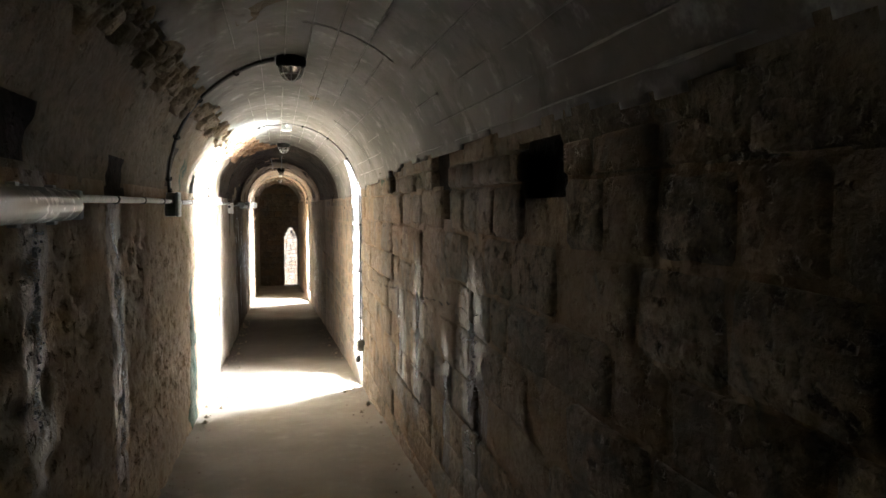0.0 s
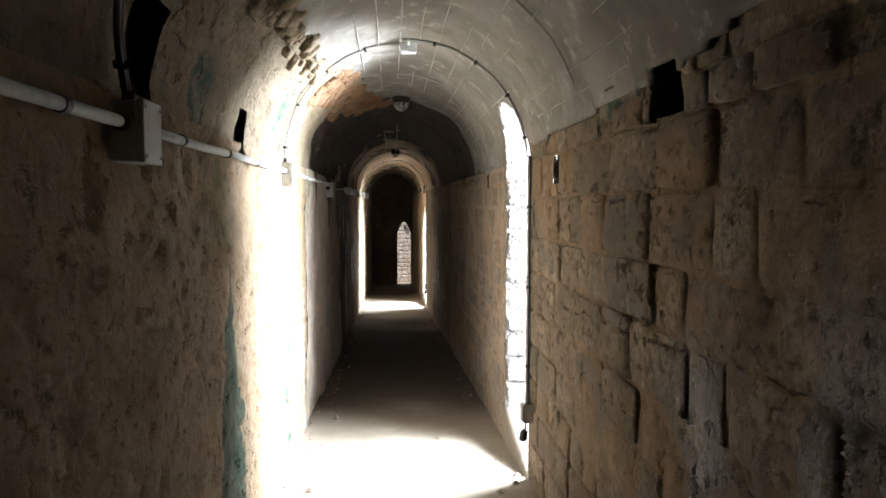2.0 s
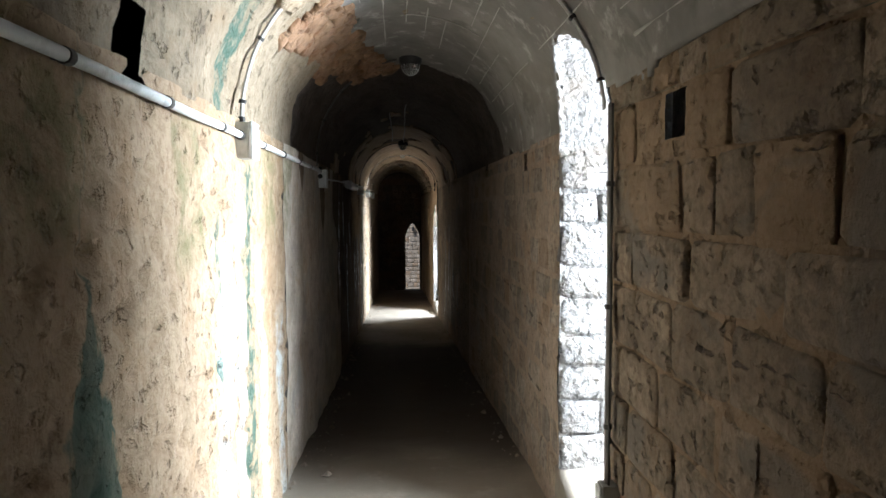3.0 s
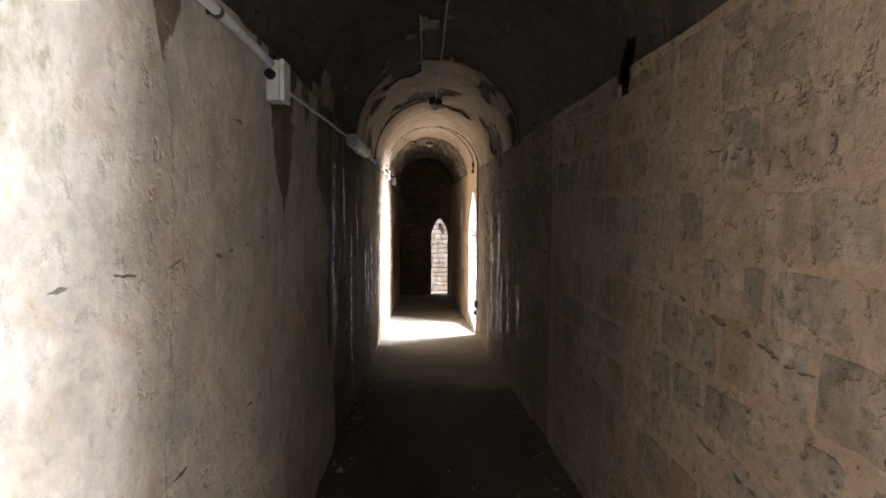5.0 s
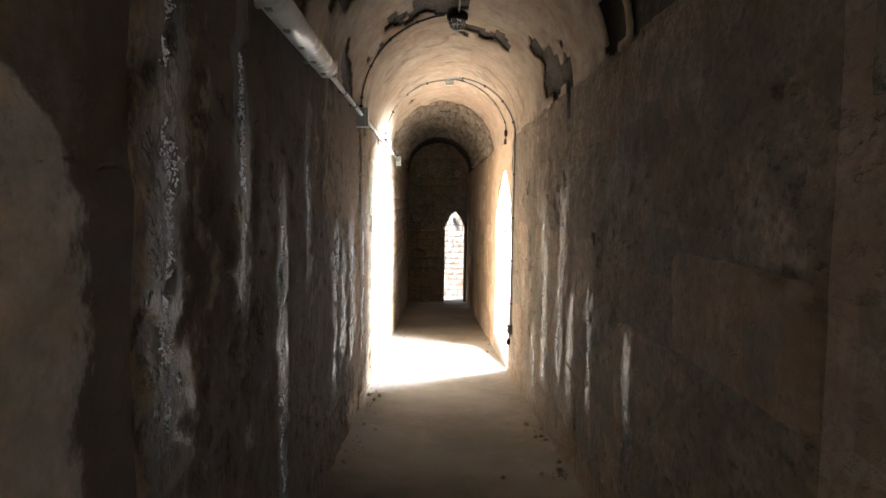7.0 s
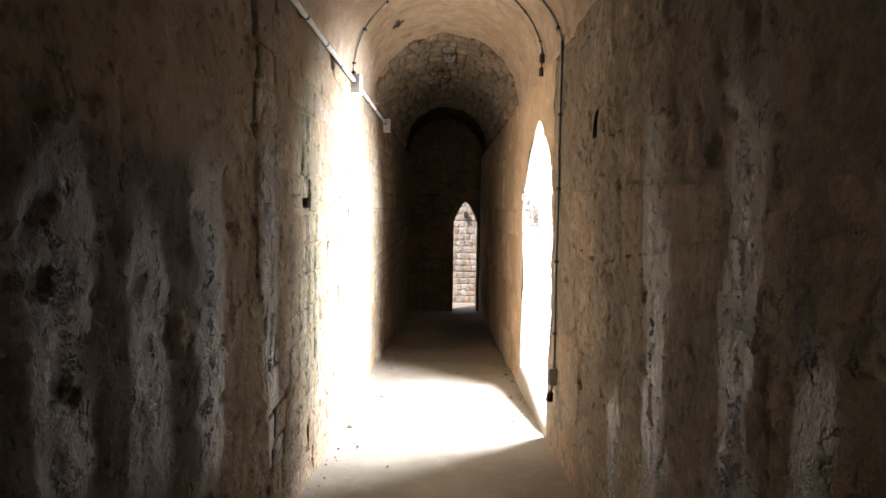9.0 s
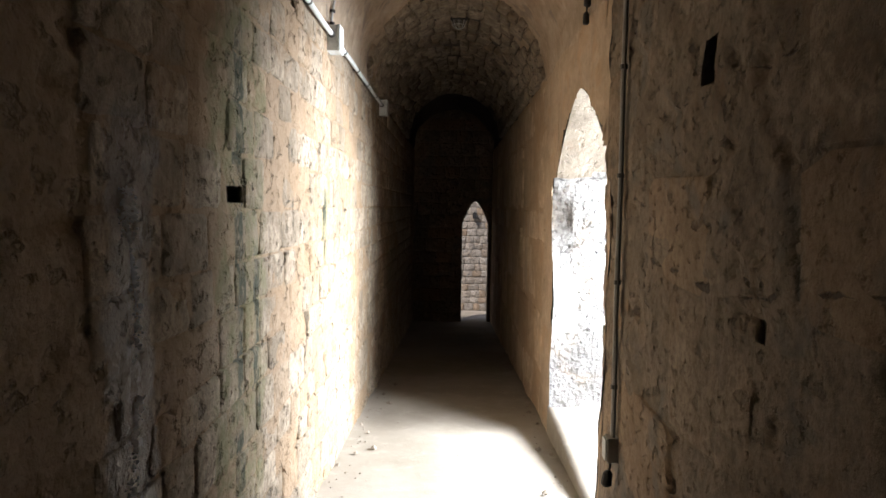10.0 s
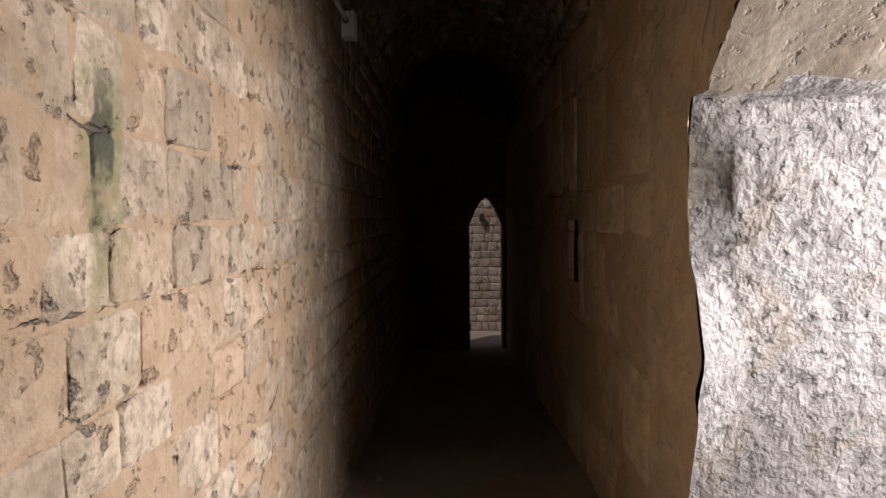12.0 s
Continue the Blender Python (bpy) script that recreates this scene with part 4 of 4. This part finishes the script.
def salt_run(parent, side, y, wide, z0, z1, seed, face):
    """A drip of white salt down a damp wall, made of small crusted flakes."""
    rnd, verts, faces = random.Random(seed), [], []
    for _ in range(int((z1 - z0) / 0.0013)):
        z = z0 + (z1 - z0) * rnd.random() ** 0.9
        if nz(seed, z, 0, 7.0) < rnd.uniform(-0.25, 0.25):
            continue
        yy = y + wide * 1.3 * nz(seed, z, 2, 2.6) + rnd.gauss(0, wide * max(0.10, 0.24 + 0.5 * nz(seed, z, 6, 9.0)))
        r, tall = rnd.uniform(0.002, 0.007), rnd.uniform(0.8, 2.0)
        x, b = side * skin_x(side, yy, z, *face), len(verts)
        for dy, dz in ((1, 0.2), (0.3, 1), (-0.8, 0.6), (-0.9, -0.5), (0.4, -1)):
            verts.append((x + side * 0.004, yy + dy * r * rnd.uniform(0.7, 1.3), z + dz * r * tall * rnd.uniform(0.7, 1.3)))
        verts.append((x - side * r * 0.9, yy + rnd.uniform(-0.3, 0.3) * r, z + rnd.uniform(-0.3, 0.3) * r))
        faces += [(b + k, b + (k + 1) % 5, b + 5) for k in range(5)]
    if verts:
        ob = new("salt_run", mesh_of("salt_run", verts, faces, M_SALT))
        ob.parent = parent
        ob["label"] = "crusted white salt run"


for k, (y, w, z0, z1) in enumerate(SALT_L):
    salt_run(wall_l1 if y < 6.3 else wall_l3, -1, y, w, z0, z1, 500 + k, (0.797, 0.018, 0.022) if y < 6.3 else (0.809 if y < 14.7 else 0.802, 0.016, 0.016))
for k, (y, w, z0, z1) in enumerate(SALT_R):
    salt_run(wall_r1 if y < A0 else wall_r6, 1, y, w, z0, z1, 600 + k, (0.797, 0.0, 0.0) if y < A0 else (0.801, 0.018, 0.018))

# ---- rubble where the lining has fallen ----
def rubble(seed, count, y0, y1, band, sizes, material):
    """Crumbled stones left bare along the broken edge of the lining."""
    rnd, items = random.Random(seed), []
    for _ in range(count):
        y = rnd.uniform(y0, y1)
        a = concrete_edge(y) + rnd.uniform(-0.05, 1.0) * band
        s = rnd.uniform(*sizes)
        m = (Matrix.Translation(vault_point(y, a, rnd.uniform(-0.014, 0.004))) @ Matrix.Rotation(math.pi - a, 4, "Y")
             @ Matrix.Rotation(rnd.uniform(-0.6, 0.6), 4, "X") @ Matrix.Rotation(rnd.uniform(-0.25, 0.25), 4, "Z") @ Matrix.Diagonal((0.05, s * 1.5, s, 1)))
        items.append((m, rnd.randrange(len(SHAPES))))
    lay(vault_stone, material, items, 0)


rubble(21, 260, 5.5, 7.9, 0.42, (0.03, 0.10), M_RED)
rubble(22, 200, -1.0, 5.4, 0.16, (0.03, 0.10), M_HAUNCH1)

def voussoirs():
    """Rough ring stones of the vault past the wide embrasure."""
    rnd, items = random.Random(31), []
    y = 19.3
    while y < 24.5:
        deep, a = rnd.uniform(0.22, 0.34), 0.04
        while a < math.pi - 0.06:
            w = rnd.uniform(0.13, 0.24)
            b = min(a + w, math.pi - 0.02)
            m = (a + b) / 2
            if rnd.random() < 0.93:
                out = Matrix(((-math.cos(m), 0, math.sin(m), 0), (0, 1, 0, 0), (-math.sin(m), 0, -math.cos(m), 0), (0, 0, 0, 1)))
                place = Matrix.Translation((0.80 * math.cos(m), y + deep / 2 + rnd.uniform(-0.03, 0.03), ZS + 0.80 * math.sin(m)))
                tilt = Euler((rnd.uniform(-0.1, 0.1), rnd.uniform(-0.12, 0.12), rnd.uniform(-0.1, 0.1))).to_matrix().to_4x4()
                items.append((place @ out @ tilt @ Matrix.Diagonal((0.09, deep - 0.015, (b - a) * 0.8 - 0.012, 1)), rnd.randrange(len(SHAPES))))
            a = b
        y += deep
    lay(vault_stone, M_VOUSSOIR, items, 0)


voussoirs()

# Black boxes added in place of a small dark hole in the yard wall.
yard_hole = thing("wall_lantern", (0.58, 30.99, 0.38), "small black box standing in for a hole in the yard wall", "lamp")
part("bracket", box(bmesh.new(), -0.015, 0.015, -0.10, 0.0, 0.09, 0.115, 0.003), M_BLACK, yard_hole)
part("housing", box(bmesh.new(), -0.05, 0.05, -0.15, -0.05, -0.07, 0.09, 0.012), M_BLACK, yard_hole)

# ---- stone pieces of walls, last ----
lay(wall_l3, M_LEFT, side_blocks(103, -1, 14.7, Y1, HOLES_L3, None, (0.15, 0.22), (0.18, 0.36), 0.034, 0.80, 0.012, 0.005, 0.12), 300, (14.6, 19.5))
lay(wall_r1, M_RIGHT, side_blocks(201, 1, Y0, A0, HOLES_R1, None, (0.17, 0.26), (0.2, 0.5), 0.05, 0.80, 0.015, 0.007, 0.08), 260, (-2.0, 5.0))
lay(wall_r1, M_RIGHT, side_blocks(205, 1, -2.5, A0, HAUNCH_HOLES_R, None, (0.1, 0.2), (0.14, 0.36), 0.05, 0.792, 0.010, 0.007, 0.05, [(ZS, ZS + 0.115), (ZS + 0.115, ZS + 0.22)]), 60)
lay(wall_r2, M_GREY, side_blocks(202, 1, A1 + 0.02, 10.2, HOLES_R2, None, (0.17, 0.25), (0.2, 0.42), 0.03, 0.798, 0.034, 0.003, 0.18), 300)
lay(wall_r6, M_RIGHT, side_blocks(204, 1, 10.3, B0 - 0.05, HOLES_R6, None, (0.36, 0.55), (0.5, 1.2), 0.024, 0.799, 0.009, 0.006, 0.4), 300)
lay(wall_r3, M_SURROUND, side_blocks(203, 1, B1 + 0.55, Y1, HOLES_R3, None, (0.42, 0.62), (0.35, 0.7), 0.05, 0.80, 0.018, 0.007, 0.0, [(-2.0, -1.45), (-1.45, -0.86), (-0.86, -0.30), (-0.30, 0.32), (0.32, 0.62), (0.62, 1.36), (1.36, ZS)]), 300)
lay(jamb_a, M_JAMB, jamb_blocks(301, A1, -0.3, 1.66, (0.15, 0.24), (0.2, 0.42), 0.06, x1=1.7), 300)
lay(jamb_b, M_JAMB, jamb_blocks(302, B1 + 0.03, -1.25, 0.66, (0.42, 0.66), (0.4, 0.75), 0.07, x0=0.94, rows=[(-1.3, -0.85), (-0.85, -0.26), (-0.26, 0.36), (0.36, 0.90)]), 300)


def flat_blocks(seed, y, x0, x1, z0, z1, h, w, depth, skip=None):
    rnd, out = random.Random(seed), []
    for a, b in courses(seed, z0, z1, *h):
        x = x0 - rnd.uniform(0, 0.2)
        while x < x1:
            wide = rnd.uniform(*w)
            p, q = max(x, x0), min(x + wide, x1)
            x += wide
            if q - p < 0.05 or (skip and skip(p, q, a, b)):
                continue
            turn = Euler((0, 0, -math.pi / 2 + rnd.uniform(-0.03, 0.03)))
            out.append((Matrix.LocRotScale(((p + q) / 2, y + depth / 2 - rnd.uniform(0.012, 0.03), (a + b) / 2), turn, (depth, q - p - 0.012, b - a - 0.012)),
                        rnd.randrange(len(SHAPES))))
    return out


lay(wall_end, M_RIGHT, flat_blocks(401, Y1, -0.8, 0.8, -1.8, 2.4, (0.2, 0.28), (0.25, 0.45), 0.05,
                                   lambda p, q, a, b: q > DX0 and p < DX1 and a < DTOP), 300)
lay(yard_wall, M_YARD, flat_blocks(402, 31.0, -0.3, 2.0, -2.15, 1.5, (0.15, 0.21), (0.15, 0.30), 0.06), 300)
